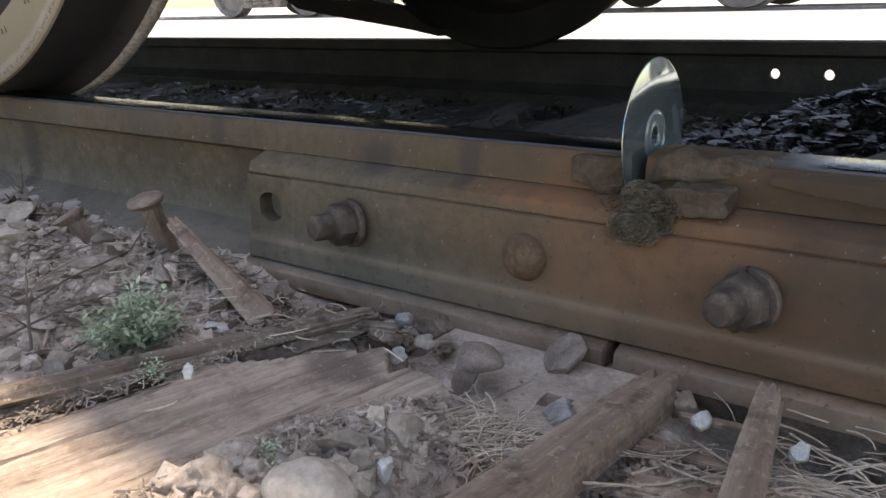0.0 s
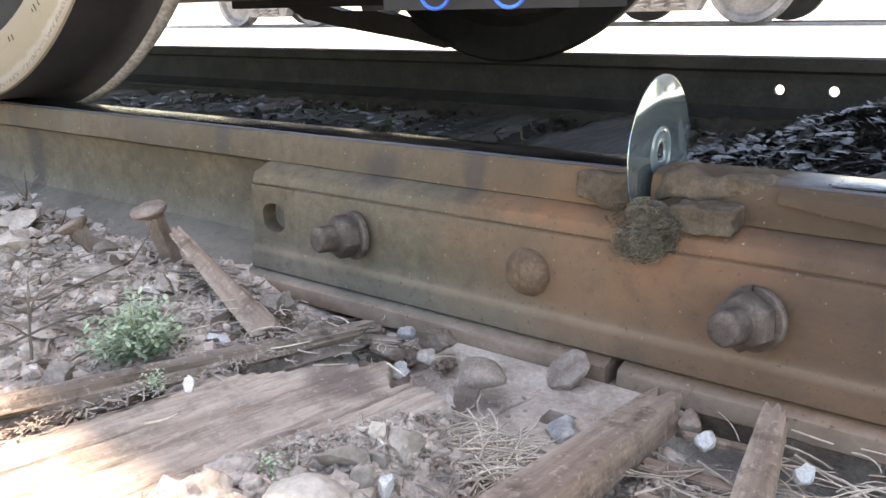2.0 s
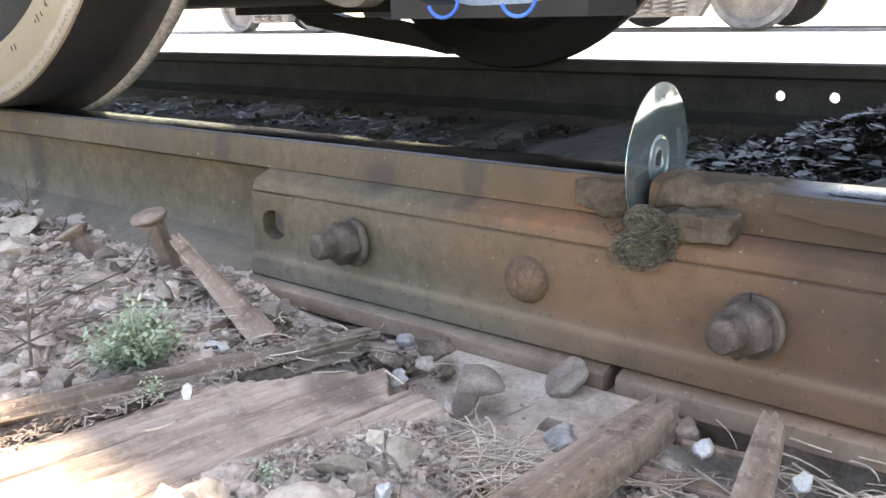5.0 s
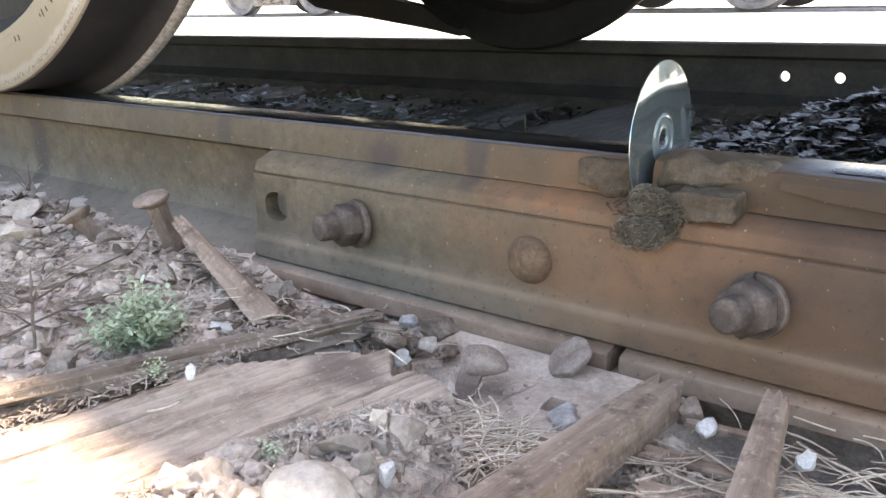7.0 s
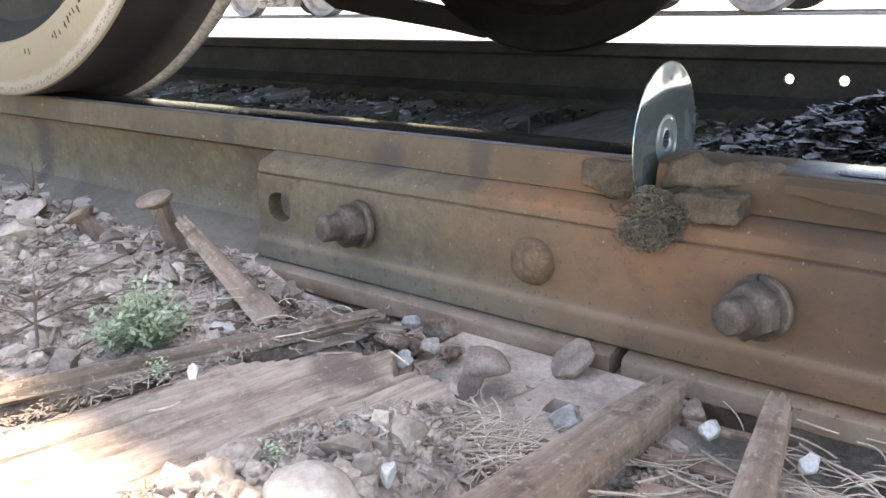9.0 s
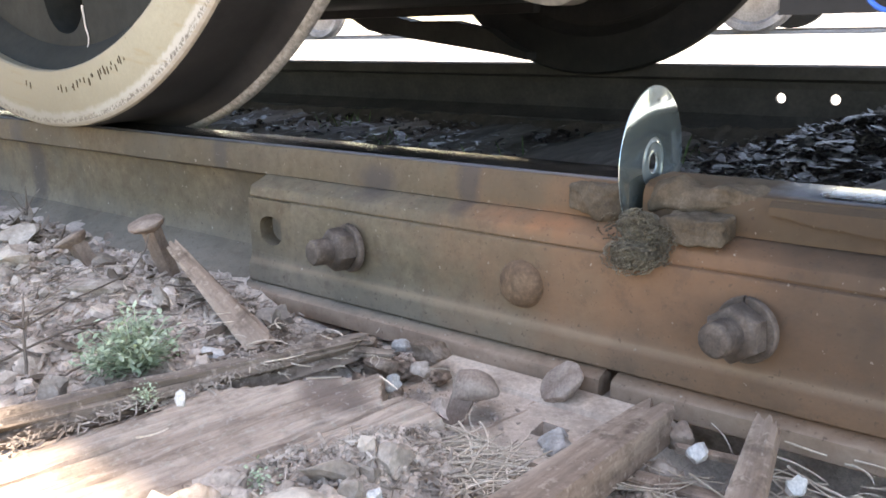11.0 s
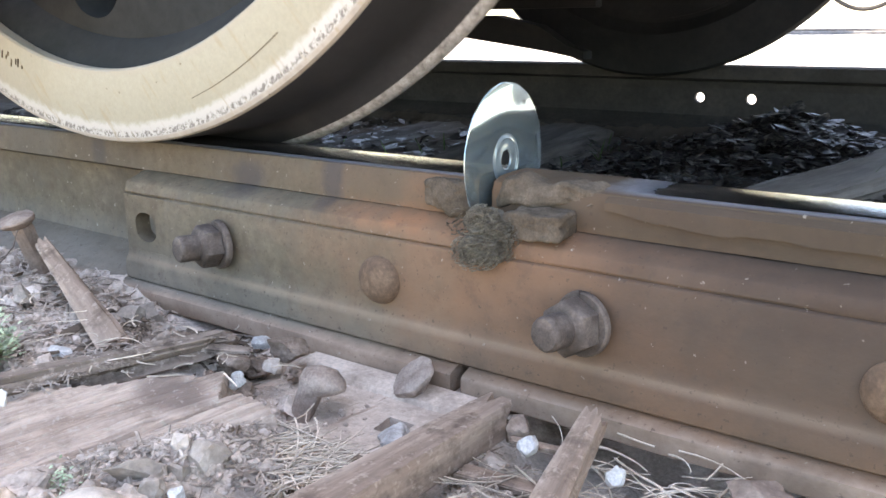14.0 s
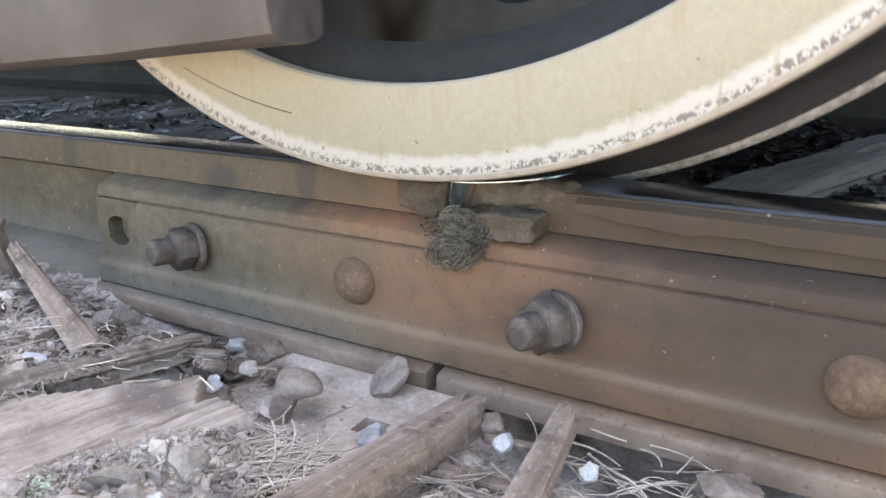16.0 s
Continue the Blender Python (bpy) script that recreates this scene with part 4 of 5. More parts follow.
spike(pose(-0.492, -0.138, 0.080, 14, -8, 20), "bent dusty track spike sticking out of the earth", 0.085, 0.0075, 0.0195, (0.0, -0.003), 0.25)
spike(pose(-0.585, -0.173, 0.058, 17, -21, 0), "short dusty track spike half sunk in stones", 0.075, 0.007, 0.0185, (0.0, -0.003), 0.25)
spike(pose(-0.0670, -0.1600, 0.0175, -12, 20, 20), "raised dusty track spike with a domed head", 0.045, 0.0085, 0.0172, (0.006, 0.007), 0.95, DUSTED)
spike(pose(-0.0275, -0.0985, 0.0000, 20, -32, 20), "flattened track spike gripping the rail base", 0.022, 0.0065, 0.0190, (0.004, 0.006), 0.3, DUSTED)


# ---- loose wood ----
def stick(name, p0, p1, w0, w1, h0, h1, seed, mat, lab, roll=0.0, jag=0.3, rough=0.12, group="loose wood"):
    ln = (Vector(p1) - Vector(p0)).length
    ob = part(name, plank_bm(ln, w0, w1, h0, h1, seed, rough=rough, jag=jag), mat)
    ob.matrix_basis = along(p0, p1, roll)
    return tagged(ob, lab, "wood piece", group)


stick("wood_batten", (0.058, -0.112, 0.004), (0.046, -0.40, 0.022), 0.028, 0.037, 0.026, 0.030, 3, WOOD, "grey weathered square batten leaning on the tie plate", 6, 0.6, 0.07)
stick("wood_stake", (0.130, -0.112, 0.020), (0.158, -0.30, -0.004), 0.016, 0.027, 0.014, 0.02, 7, WOOD, "narrow splintered wooden stake against the rail base", 10, 0.8)
stick("wood_splinter", (-0.447, -0.140, 0.060), (-0.238, -0.207, 0.024), 0.013, 0.022, 0.009, 0.008, 9, WOOD, "long pale wooden splinter lying on the earth", 30, 1.0, 0.28)
stick("split_tie_edge", (-0.178, -0.160, 0.022), (-0.290, -0.47, 0.028), 0.017, 0.038, 0.016, 0.020, 13, SPLITWOOD, "long split-off grey-brown edge of the tie", 8, 0.8, 0.5)
stick("wood_splinter", (-0.196, -0.182, 0.024), (-0.152, -0.150, 0.018), 0.012, 0.008, 0.006, 0.004, 15, SPLITWOOD, "short flat shred of wood among the stones", 10, 1.0, 0.3)
stick("wood_splinter", (0.078, -0.125, -0.004), (0.118, -0.118, -0.004), 0.006, 0.006, 0.005, 0.004, 17, WOOD, "small grey stick beside the rail base", 0, 0.8, 0.2)
stick("wood_splinter", (0.070, -0.175, -0.004), (0.128, -0.165, -0.006), 0.013, 0.010, 0.006, 0.005, 18, WOOD, "flat grey chip of bark", 0, 0.8, 0.2)
stick("wood_splinter", (0.085, -0.215, -0.004), (0.14, -0.205, -0.006), 0.018, 0.012, 0.007, 0.005, 19, WOOD, "flat grey chip of bark", 0, 0.8, 0.2)
# bark colours lowered to include the shade under the locomotive
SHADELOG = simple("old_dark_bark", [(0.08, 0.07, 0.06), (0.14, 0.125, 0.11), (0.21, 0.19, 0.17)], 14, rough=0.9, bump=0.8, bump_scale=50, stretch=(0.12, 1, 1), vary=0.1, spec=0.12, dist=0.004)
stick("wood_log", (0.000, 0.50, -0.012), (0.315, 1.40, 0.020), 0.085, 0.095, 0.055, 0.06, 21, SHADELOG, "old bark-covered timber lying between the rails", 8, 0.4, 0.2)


# ---- stones ----
def stone(x, y, size, seed, mat, lab, lift=0.35, rot=0, name="stone", tilt=(0, 0), z=None, worn=False):
    ob = part(name, rock_bm(size, seed, 0.10 if worn else 0.24, 4 if max(size) > 0.012 else 3, cuts=not worn), mat, smooth=60 if worn else 28)
    zz = (ground_z(x, y) if z is None else z) + size[2] * lift
    ob.matrix_basis = pose(x, y, zz, tilt[0], tilt[1], rot)
    return tagged(ob, lab, "stone", "stones beside the track")


stone(-0.030, -0.363, (0.026, 0.020, 0.018), 1, SANDSTONE, "smooth pale rounded stone beside the tie", 0.30, 20, z=0.022, worn=True)
stone(-0.045, -0.323, (0.020, 0.014, 0.015), 52, STONE, "angular grey stone beside the tie", 0.4, 50, z=0.026, tilt=(20, 15))
stone(-0.027, -0.289, (0.015, 0.012, 0.013), 53, STONE, "angular pinkish-grey stone beside the tie", 0.4, 10, z=0.022, tilt=(-15, 20))
stone(-0.030, -0.308, (0.009, 0.006, 0.010), 54, STONE, "small upright grey stone beside the tie", 0.4, 10, z=0.026, tilt=(15, 0))
stone(-0.022, -0.330, (0.008, 0.007, 0.009), 55, STONE, "small grey stone between larger stones", 0.4, 30, z=0.028)
stone(-0.012, -0.345, (0.012, 0.008, 0.007), 56, STONE, "small flat grey stone beside the batten", 0.4, 60, z=0.026)
for k, (cx, cy, r) in enumerate(((-0.086, -0.364, 0.013), (-0.080, -0.384, 0.014), (-0.092, -0.396, 0.012), (-0.066, -0.366, 0.009), (-0.062, -0.385, 0.009), (-0.090, -0.347, 0.008))):
    ob = part("earth_clod", rock_bm((r * 1.1, r * 0.95, r * 0.8), 70 + k, 0.5, 4, cuts=False), CLOD, smooth=60)
    ob.matrix_basis = pose(cx, cy, 0.027 + r * 0.1, 0, 0, 50 * k)
    tagged(ob, "lumpy crumbling grey earth clod on the tie", "earth clod", "earth clods on the tie")
stone(-0.040, -0.219, (0.014, 0.010, 0.011), 57, STONE, "blocky grey stone against the tie end", 0.3, 25, z=0.003)
stone(-0.030, -0.238, (0.013, 0.012, 0.011), 4, STONE, "small grey stone at the tie end", 0.6, 70, z=-0.004)
stone(-0.468, -0.205, (0.043, 0.019, 0.009), 5, STONE, "flat grey slab of stone by the spike", 0.8, 55, tilt=(-14, 6))
stone(-0.62, -0.225, (0.040, 0.026, 0.018), 6, STONE, "wedge-shaped grey stone on the earth", 0.5, 15)
stone(-0.70, -0.175, (0.030, 0.022, 0.016), 26, STONE, "dusty grey stone near the rail", 0.5, 60)
stone(-0.40, -0.19, (0.015, 0.012, 0.013), 7, STONE, "small upright grey stone", 0.6, 15)
stone(-0.30, -0.350, (0.016, 0.012, 0.012), 8, STONE, "brownish stone beside the weed", 0.6, 45)
stone(-0.165, -0.120, (0.010, 0.009, 0.009), 9, BLUESTONE, "grey-blue stone at the rail base", 0.7, 20, z=0.004)
stone(-0.138, -0.118, (0.020, 0.014, 0.013), 10, ROTWOOD, "rough brownish stone beside the tie plate", 0.7, 60, z=0.004)
stone(-0.150, -0.165, (0.016, 0.013, 0.012), 11, ROTWOOD, "dusty brown stone beside the tie plate", 0.6, 10, z=0.008)
for k, (cx, cy, r) in enumerate(((-0.172, -0.148, 0.013), (-0.150, -0.138, 0.010), (-0.196, -0.136, 0.011), (-0.160, -0.176, 0.009), (-0.132, -0.176, 0.010), (-0.215, -0.165, 0.010), (-0.118, -0.128, 0.008))):
    ob = part("earth_clod", rock_bm((r * 1.25, r * 0.9, r * 0.75), 170 + k, 0.55, 4, cuts=False), ROTWOOD, smooth=60)
    ob.matrix_basis = pose(cx, cy, max(ground_z(cx, cy), -0.004) + r * 0.35, 0, 0, 47 * k)
    tagged(ob, "crumbling brown lump of rotten wood and earth", "earth clod", "rotten lumps at the rail base")
stone(-0.080, -0.172, (0.013, 0.011, 0.010), 92, CLOD, "dusty lump of earth against the spike", 0.5, 10, z=-0.008)
stone(-0.118, -0.150, (0.010, 0.010, 0.009), 12, CLOD, "small dusty stone beside the tie plate", 0.6, 10, z=0.006)
stone(-0.108, -0.196, (0.0095, 0.007, 0.007), 13, BLUESTONE, "small blue-white stone at the tie end", 0.7, 30, z=0.016)
stone(0.095, -0.132, (0.0088, 0.0075, 0.009), 14, WHITESTONE, "white quartz stone in the straw", 0.7, 30, z=-0.004)
stone(0.155, -0.133, (0.0065, 0.005, 0.008), 15, WHITESTONE, "white quartz chip in the straw", 0.7, 30, z=-0.006)
stone(-0.258, -0.240, (0.0115, 0.007, 0.006), 16, WHITESTONE, "white quartz chip on the earth", 0.8, 10, z=0.020)
stone(-0.172, -0.328, (0.0045, 0.004, 0.0058), 17, WHITESTONE, "tiny white chip on the split wood", 0.8, 10, z=0.040)
stone(-0.012, -0.324, (0.006, 0.005, 0.009), 18, WHITESTONE, "white chip between grey stones", 0.7, 10, z=0.022)
stone(0.006, -0.160, (0.020, 0.014, 0.010), 19, BLUESTONE, "blue-grey glittering stone beside the plate", 0.5, 25, z=-0.012)
stone(0.073, -0.112, (0.014, 0.011, 0.011), 20, SPIKE, "brown-grey stone by the batten", 0.5, 25, z=-0.008)
stone(0.082, -0.150, (0.013, 0.010, 0.008), 93, STONE, "dusty grey stone between batten and stake", 0.5, 40, z=-0.012)
stone(0.100, -0.158, (0.009, 0.008, 0.006), 94, STONE, "small grey stone between batten and stake", 0.5, 80, z=-0.012)
stone(0.064, -0.096, (0.009, 0.007, 0.007), 95, CLOD, "small lump of earth at the rail base", 0.5, 15, z=-0.010)
stone(0.235, -0.120, (0.022, 0.012, 0.010), 22, SPIKE, "crumbly pinkish stone on the rail base", 0.8, 10, z=0.0)


# ---- countless small things ----
def crumbs():
    rr = random.Random(21)
    verts, faces = [], []
    ico = bmesh.new()
    bmesh.ops.create_icosphere(ico, subdivisions=1, radius=1.0)
    ico.verts.ensure_lookup_table()
    base = [v.co.copy() for v in ico.verts]
    tri = [[v.index for v in f.verts] for f in ico.faces]
    ico.free()

    def add(x, y, s, zz=None, flat=0.8):
        z = ground_z(x, y) if zz is None else zz
        rot = Euler((rr.uniform(0, 6), rr.uniform(0, 6), rr.uniform(0, 6))).to_matrix()
        o = len(verts)
        ax = Vector((rr.uniform(0.7, 1.4), rr.uniform(0.6, 1.0), rr.uniform(0.5, 0.9)))
        for c in base:
            p = rot @ Vector((c.x * ax.x, c.y * ax.y, c.z * ax.z)) * s * rr.uniform(0.75, 1.2)
            verts.append((x + p.x, y + p.y, z + p.z * flat + s * 0.15))
        faces.extend([tuple(o + i for i in t) for t in tri])

    def on_tie(x, y):
        tx = x + 0.05 - (y + 0.1) * 0.22
        return -0.125 < tx < tie_edge(y) and y < -0.19
    n = 0
    while n < 13000:
        x, y = rr.uniform(-1.15, 0.40), rr.uniform(-0.62, -0.085)
        if on_tie(x, y) or (-0.13 < x < 0.04 and -0.19 < y):
            continue
        if noise.noise(Vector((x * 11, y * 11, 3))) < -0.25 and rr.random() < 0.7:
            continue
        add(x, y, min(0.011, 0.0013 * (0.6 + rr.paretovariate(1.9))))
        n += 1
    for _ in range(4200):   # gravel heaped over the tie's flank
        y = rr.uniform(-0.44, -0.215)
        x = -0.05 + (y + 0.1) * 0.22 + tie_edge(y) + abs(rr.gauss(0, 0.028)) - 0.006
        if x > 0.03 or x > -0.01 and y < -0.32:
            continue
        add(x, y, min(0.0042, 0.0006 * rr.paretovariate(1.5)))
    for _ in range(1700):   # dust clods against the web, beyond the joint bar
        x, y = rr.uniform(-1.12, -0.44), rr.uniform(-0.18, -0.075)
        add(x, y, min(0.008, 0.0011 * rr.paretovariate(1.7)))
    for _ in range(520):    # grit lying on the tie plate
        x, y = -0.135 + abs(rr.gauss(0, 0.05)), -0.188 + abs(rr.gauss(0, 0.035))
        if y < -0.085 and x < 0.03:
            add(x, y, min(0.0035, 0.0005 * rr.paretovariate(1.5)), -0.0105)
    for _ in range(1300):   # grit and lumps between batten, stake and rail base
        x, y = rr.uniform(0.055, 0.30), rr.uniform(-0.23, -0.085)
        add(x, y, min(0.006, 0.0009 * rr.paretovariate(1.5)))
    a = raw("ballast_gravel", verts, faces, CLOD, smooth=False)
    tagged(a, "grey crushed gravel and dust clods along the rail", "gravel", kind="stuff")
    verts2, faces2 = [], []
    for _ in range(9500):   # bark and wood crumbs
        x, y = rr.uniform(-1.1, 0.40), rr.uniform(-0.58, -0.08)
        if on_tie(x, y) and rr.random() < 0.97 or (-0.12 < x < 0.035 and -0.18 < y):
            continue
        z = ground_z(x, y) + rr.uniform(0.001, 0.005)
        ln, w = rr.uniform(0.004, 0.028) * rr.uniform(0.3, 1), rr.uniform(0.0005, 0.0020)
        e = Euler((rr.uniform(-0.5, 0.5), rr.uniform(-0.5, 0.5), rr.uniform(0, 6.3))).to_matrix()
        o = len(verts2)
        for cx, cy, cz in ((-1, -1, 0), (1, -0.6, 0), (1, 0.6, 0), (-1, 1, 0), (-0.8, 0, 1), (0.8, 0, 1)):
            p = e @ Vector((cx * ln / 2, cy * w, cz * w * 0.8))
            verts2.append((x + p.x, y + p.y, z + p.z))
        faces2.extend([(o, o + 1, o + 5, o + 4), (o + 3, o + 4, o + 5, o + 2), (o + 1, o + 2, o + 5), (o, o + 4, o + 3), (o, o + 3, o + 2, o + 1)])
    for i in range(2600):   # shreds on the gravel heap and along the tie's edges
        y = rr.uniform(-0.46, -0.205)
        k = i % 3
        tx = rr.uniform(-0.150, -0.106) if k == 0 else tie_edge(y) + abs(rr.gauss(0, 0.022)) - 0.006
        x = -0.05 + (y + 0.1) * 0.22 + tx
        if k and (x > 0.03 or x > -0.01 and y < -0.32):
            continue
        z = (0.027 if k == 0 else ground_z(x, y)) + rr.uniform(0.0, 0.005)
        ln, w = rr.uniform(0.003, 0.015) * rr.uniform(0.25, 1), rr.uniform(0.0003, 0.0010)
        e = Euler((rr.uniform(-0.5, 0.5), rr.uniform(-0.5, 0.5), rr.uniform(0, 6.3))).to_matrix()
        o = len(verts2)
        for cx, cy, cz in ((-1, -1, 0), (1, -0.6, 0), (1, 0.6, 0), (-1, 1, 0), (-0.8, 0, 1), (0.8, 0, 1)):
            p = e @ Vector((cx * ln / 2, cy * w, cz * w * 0.8))
            verts2.append((x + p.x, y + p.y, z + p.z))
        faces2.extend([(o, o + 1, o + 5, o + 4), (o + 3, o + 4, o + 5, o + 2), (o + 1, o + 2, o + 5), (o, o + 4, o + 3), (o, o + 3, o + 2, o + 1)])
    b = raw("bark_crumbs", verts2, faces2, DEBRIS, smooth=False)
    tagged(b, "brown bark crumbs and wood shreds on the earth", "bark crumbs", kind="stuff")


crumbs()


def rubble():
    rr = random.Random(77)
    spots = []
    while len(spots) < 70:
        x, y = rr.uniform(-0.95, -0.20), rr.uniform(-0.46, -0.10)
        tx = x + 0.05 - (y + 0.1) * 0.22
        if tx > -0.14 or (abs(x + 0.285) < 0.05 and abs(y + 0.30) < 0.05):
            continue
        spots.append((x, y))
    for i, (x, y) in enumerate(spots):
        r = min(0.024, 0.0065 * rr.paretovariate(1.8))
        size = (r * rr.uniform(0.9, 1.6), r * rr.uniform(0.7, 1.1), r * rr.uniform(0.45, 0.8))
        ob = part("stone", rock_bm(size, 100 + i, 0.25, 2), STONE if i % 3 else CLOD, smooth=25)
        ob.matrix_basis = pose(x, y, ground_z(x, y) + size[2] * 0.45, rr.uniform(-15, 15), rr.uniform(-15, 15), rr.uniform(0, 360))
        tagged(ob, "small dusty grey stone in the track earth" if r < 0.012 else "dusty grey ballast stone in the track earth", "stone", "stones beside the track")
    bm = bmesh.new()
    for _ in range(90):
        x, y = rr.uniform(-0.9, -0.15), rr.uniform(-0.45, -0.11)
        tx = x + 0.05 - (y + 0.1) * 0.22
        if tx > -0.13:
            continue
        a, ln, z = rr.uniform(0, 6.3), rr.uniform(0.02, 0.07), ground_z(x, y) + 0.003
        pts = []
        for k in range(6):
            u = k / 5
            a += rr.gauss(0, 0.35)
            pts.append((x, y, z + rr.uniform(0, 0.006)))
            x, y = x + math.cos(a) * ln / 5, y + math.sin(a) * ln / 5
        tube(bm, pts, rr.uniform(0.0005, 0.0013), 0.0004, 5, False)
    tagged(part("rootlets", bm, TWIG), "thin dead rootlets scattered over the earth", "rootlets", kind="stuff")
    bm = bmesh.new()
    for _ in range(70):
        x, y = rr.gauss(-0.74, 0.09), rr.gauss(-0.15, 0.03)
        leaf(bm, Vector((x, y, ground_z(x, y) + rr.uniform(0.0, 0.007))), rr.uniform(0, 6.3), rr.gauss(0.05, 0.25), rr.uniform(0.016, 0.032), rr.uniform(0.009, 0.016), rr.uniform(-0.8, 1.2))
    tagged(part("dry_leaves", bm, DRYLEAF, smooth=80), "pale curled dry leaves against the rail", "dry leaves", kind="stuff")


DRYLEAF = simple("pale_dry_leaf", [(0.17, 0.125, 0.092), (0.25, 0.195, 0.15), (0.36, 0.295, 0.24)], 50, rough=0.8, bump=0.3, vary=0.4)


def leaf(bm, p, heading, tilt, ln, w, curl, mi=0):
    m = Matrix.Translation(p) @ Euler((0, -tilt, heading)).to_matrix().to_4x4()
    rows = []
    for i, (u, k) in enumerate(((0, 0.12), (0.35, 0.85), (0.7, 1.0), (1.0, 0.25))):
        rows.append([bm.verts.new(m @ Vector((u * ln, s * w * k / 2, -curl * u * u * ln + abs(s) * curl * 0.25 * w))) for s in (-1, 0, 1)])
    for a, b in zip(rows, rows[1:]):
        for i in range(2):
            f = bm.faces.new((a[i], a[i + 1], b[i + 1], b[i]))
            f.material_index = mi


rubble()


def bark_pieces():
    """Torn bark and wood shreds between the tie, the splinter and the rail base."""
    rr = random.Random(58)
    for name, mat, count, lab in (("bark_shreds", DARKWOOD, 300, "dark brown torn bark shreds beside the tie"), ("wood_shreds", SPLITWOOD, 170, "grey-brown wood shreds beside the tie")):
        bm = bmesh.new()
        for _ in range(count):
            pick = rr.random()
            if pick < 0.62:
                x, y = rr.gauss(-0.19, 0.045), rr.gauss(-0.165, 0.032)
            elif pick < 0.80:
                x, y = rr.gauss(-0.80, 0.12), rr.gauss(-0.13, 0.03)
            else:
                x, y = rr.uniform(-0.75, -0.2), rr.uniform(-0.36, -0.12)
            tx = x + 0.05 - (y + 0.1) * 0.22
            if y > -0.093 or (tx > -0.118 and y < -0.195) or x > -0.135:
                continue
            ln, w, h = rr.uniform(0.010, 0.034), rr.uniform(0.0015, 0.0055), rr.uniform(0.0008, 0.0022)
            m = Matrix.Translation((x, y, ground_z(x, y) + rr.uniform(0.002, 0.007))) @ Euler((rr.gauss(0, 0.35), rr.gauss(0, 0.22), rr.gauss(0.3, 0.9))).to_matrix().to_4x4()
            rows = []
            for i in range(5):
                u = i / 4 - 0.5
                k = (1 - 0.7 * abs(2 * u) ** 2.5) * rr.uniform(0.75, 1.1)
                bend = rr.gauss(0, 0.0006)
                rows.append([bm.verts.new(m @ Vector((u * ln + rr.gauss(0, 0.0006), sy * w * k, sz * h * k + bend))) for sy, sz in ((-1, 0), (-0.3, 1), (0.6, 0.8), (1, 0), (0, -1))])
            for p, q in zip(rows, rows[1:]):
                for i in range(5):
                    bm.faces.new((p[i], p[(i + 1) % 5], q[(i + 1) % 5], q[i]))
            bm.faces.new(rows[0])
            bm.faces.new(rows[-1][::-1])
        tagged(part(name, bm, mat, smooth=20), lab, "bark", kind="stuff")


bark_pieces()


def straw(name, cx, cy, sx, sy, z, count, seed, heading, spread, lab, lmin=0.03, lmax=0.10):
    rr = random.Random(seed)
    bm = bmesh.new()
    for _ in range(count):
        x, y = rr.gauss(cx, sx), rr.gauss(cy, sy)
        a = rr.gauss(heading, spread)
        ln = rr.uniform(lmin, lmax)
        zz = z + rr.uniform(0, 0.012)
        bend, lift = rr.gauss(0, 0.5), rr.uniform(-0.08, 0.10)
        pts = []
        for i in range(6):
            u = i / 5 - 0.5
            pts.append((x + math.cos(a + bend * u) * ln * u, y + math.sin(a + bend * u) * ln * u, zz + lift * ln * u - 0.3 * ln * u * u * abs(bend)))
        r = rr.uniform(0.0003, 0.0009)
        tube(bm, pts, r, r * 0.6, 4, False)
    tagged(part(name, bm, STRAW), lab, "straw", kind="stuff")


straw("straw", -0.004, -0.243, 0.020, 0.013, 0.006, 260, 5, 0.60, 0.95, "dry pale straw heaped beside the batten", 0.02, 0.075)
straw("straw", 0.180, -0.165, 0.030, 0.035, -0.010, 110, 6, 0.35, 0.9, "dry straw and stalks under the rail base", 0.02, 0.07)
straw("straw", 0.09, -0.185, 0.028, 0.026, -0.008, 45, 16, 0.5, 0.8, "dry straw between wood chips", 0.015, 0.06)
straw("straw", -0.42, -0.23, 0.13, 0.07, 0.026, 45, 7, 0.4, 1.4, "scattered dry stalks on the earth", 0.012, 0.04)
straw("straw", -0.20, -0.205, 0.05, 0.03, 0.022, 26, 8, 0.5, 1.4, "scattered dry stalks by the tie", 0.008, 0.026)


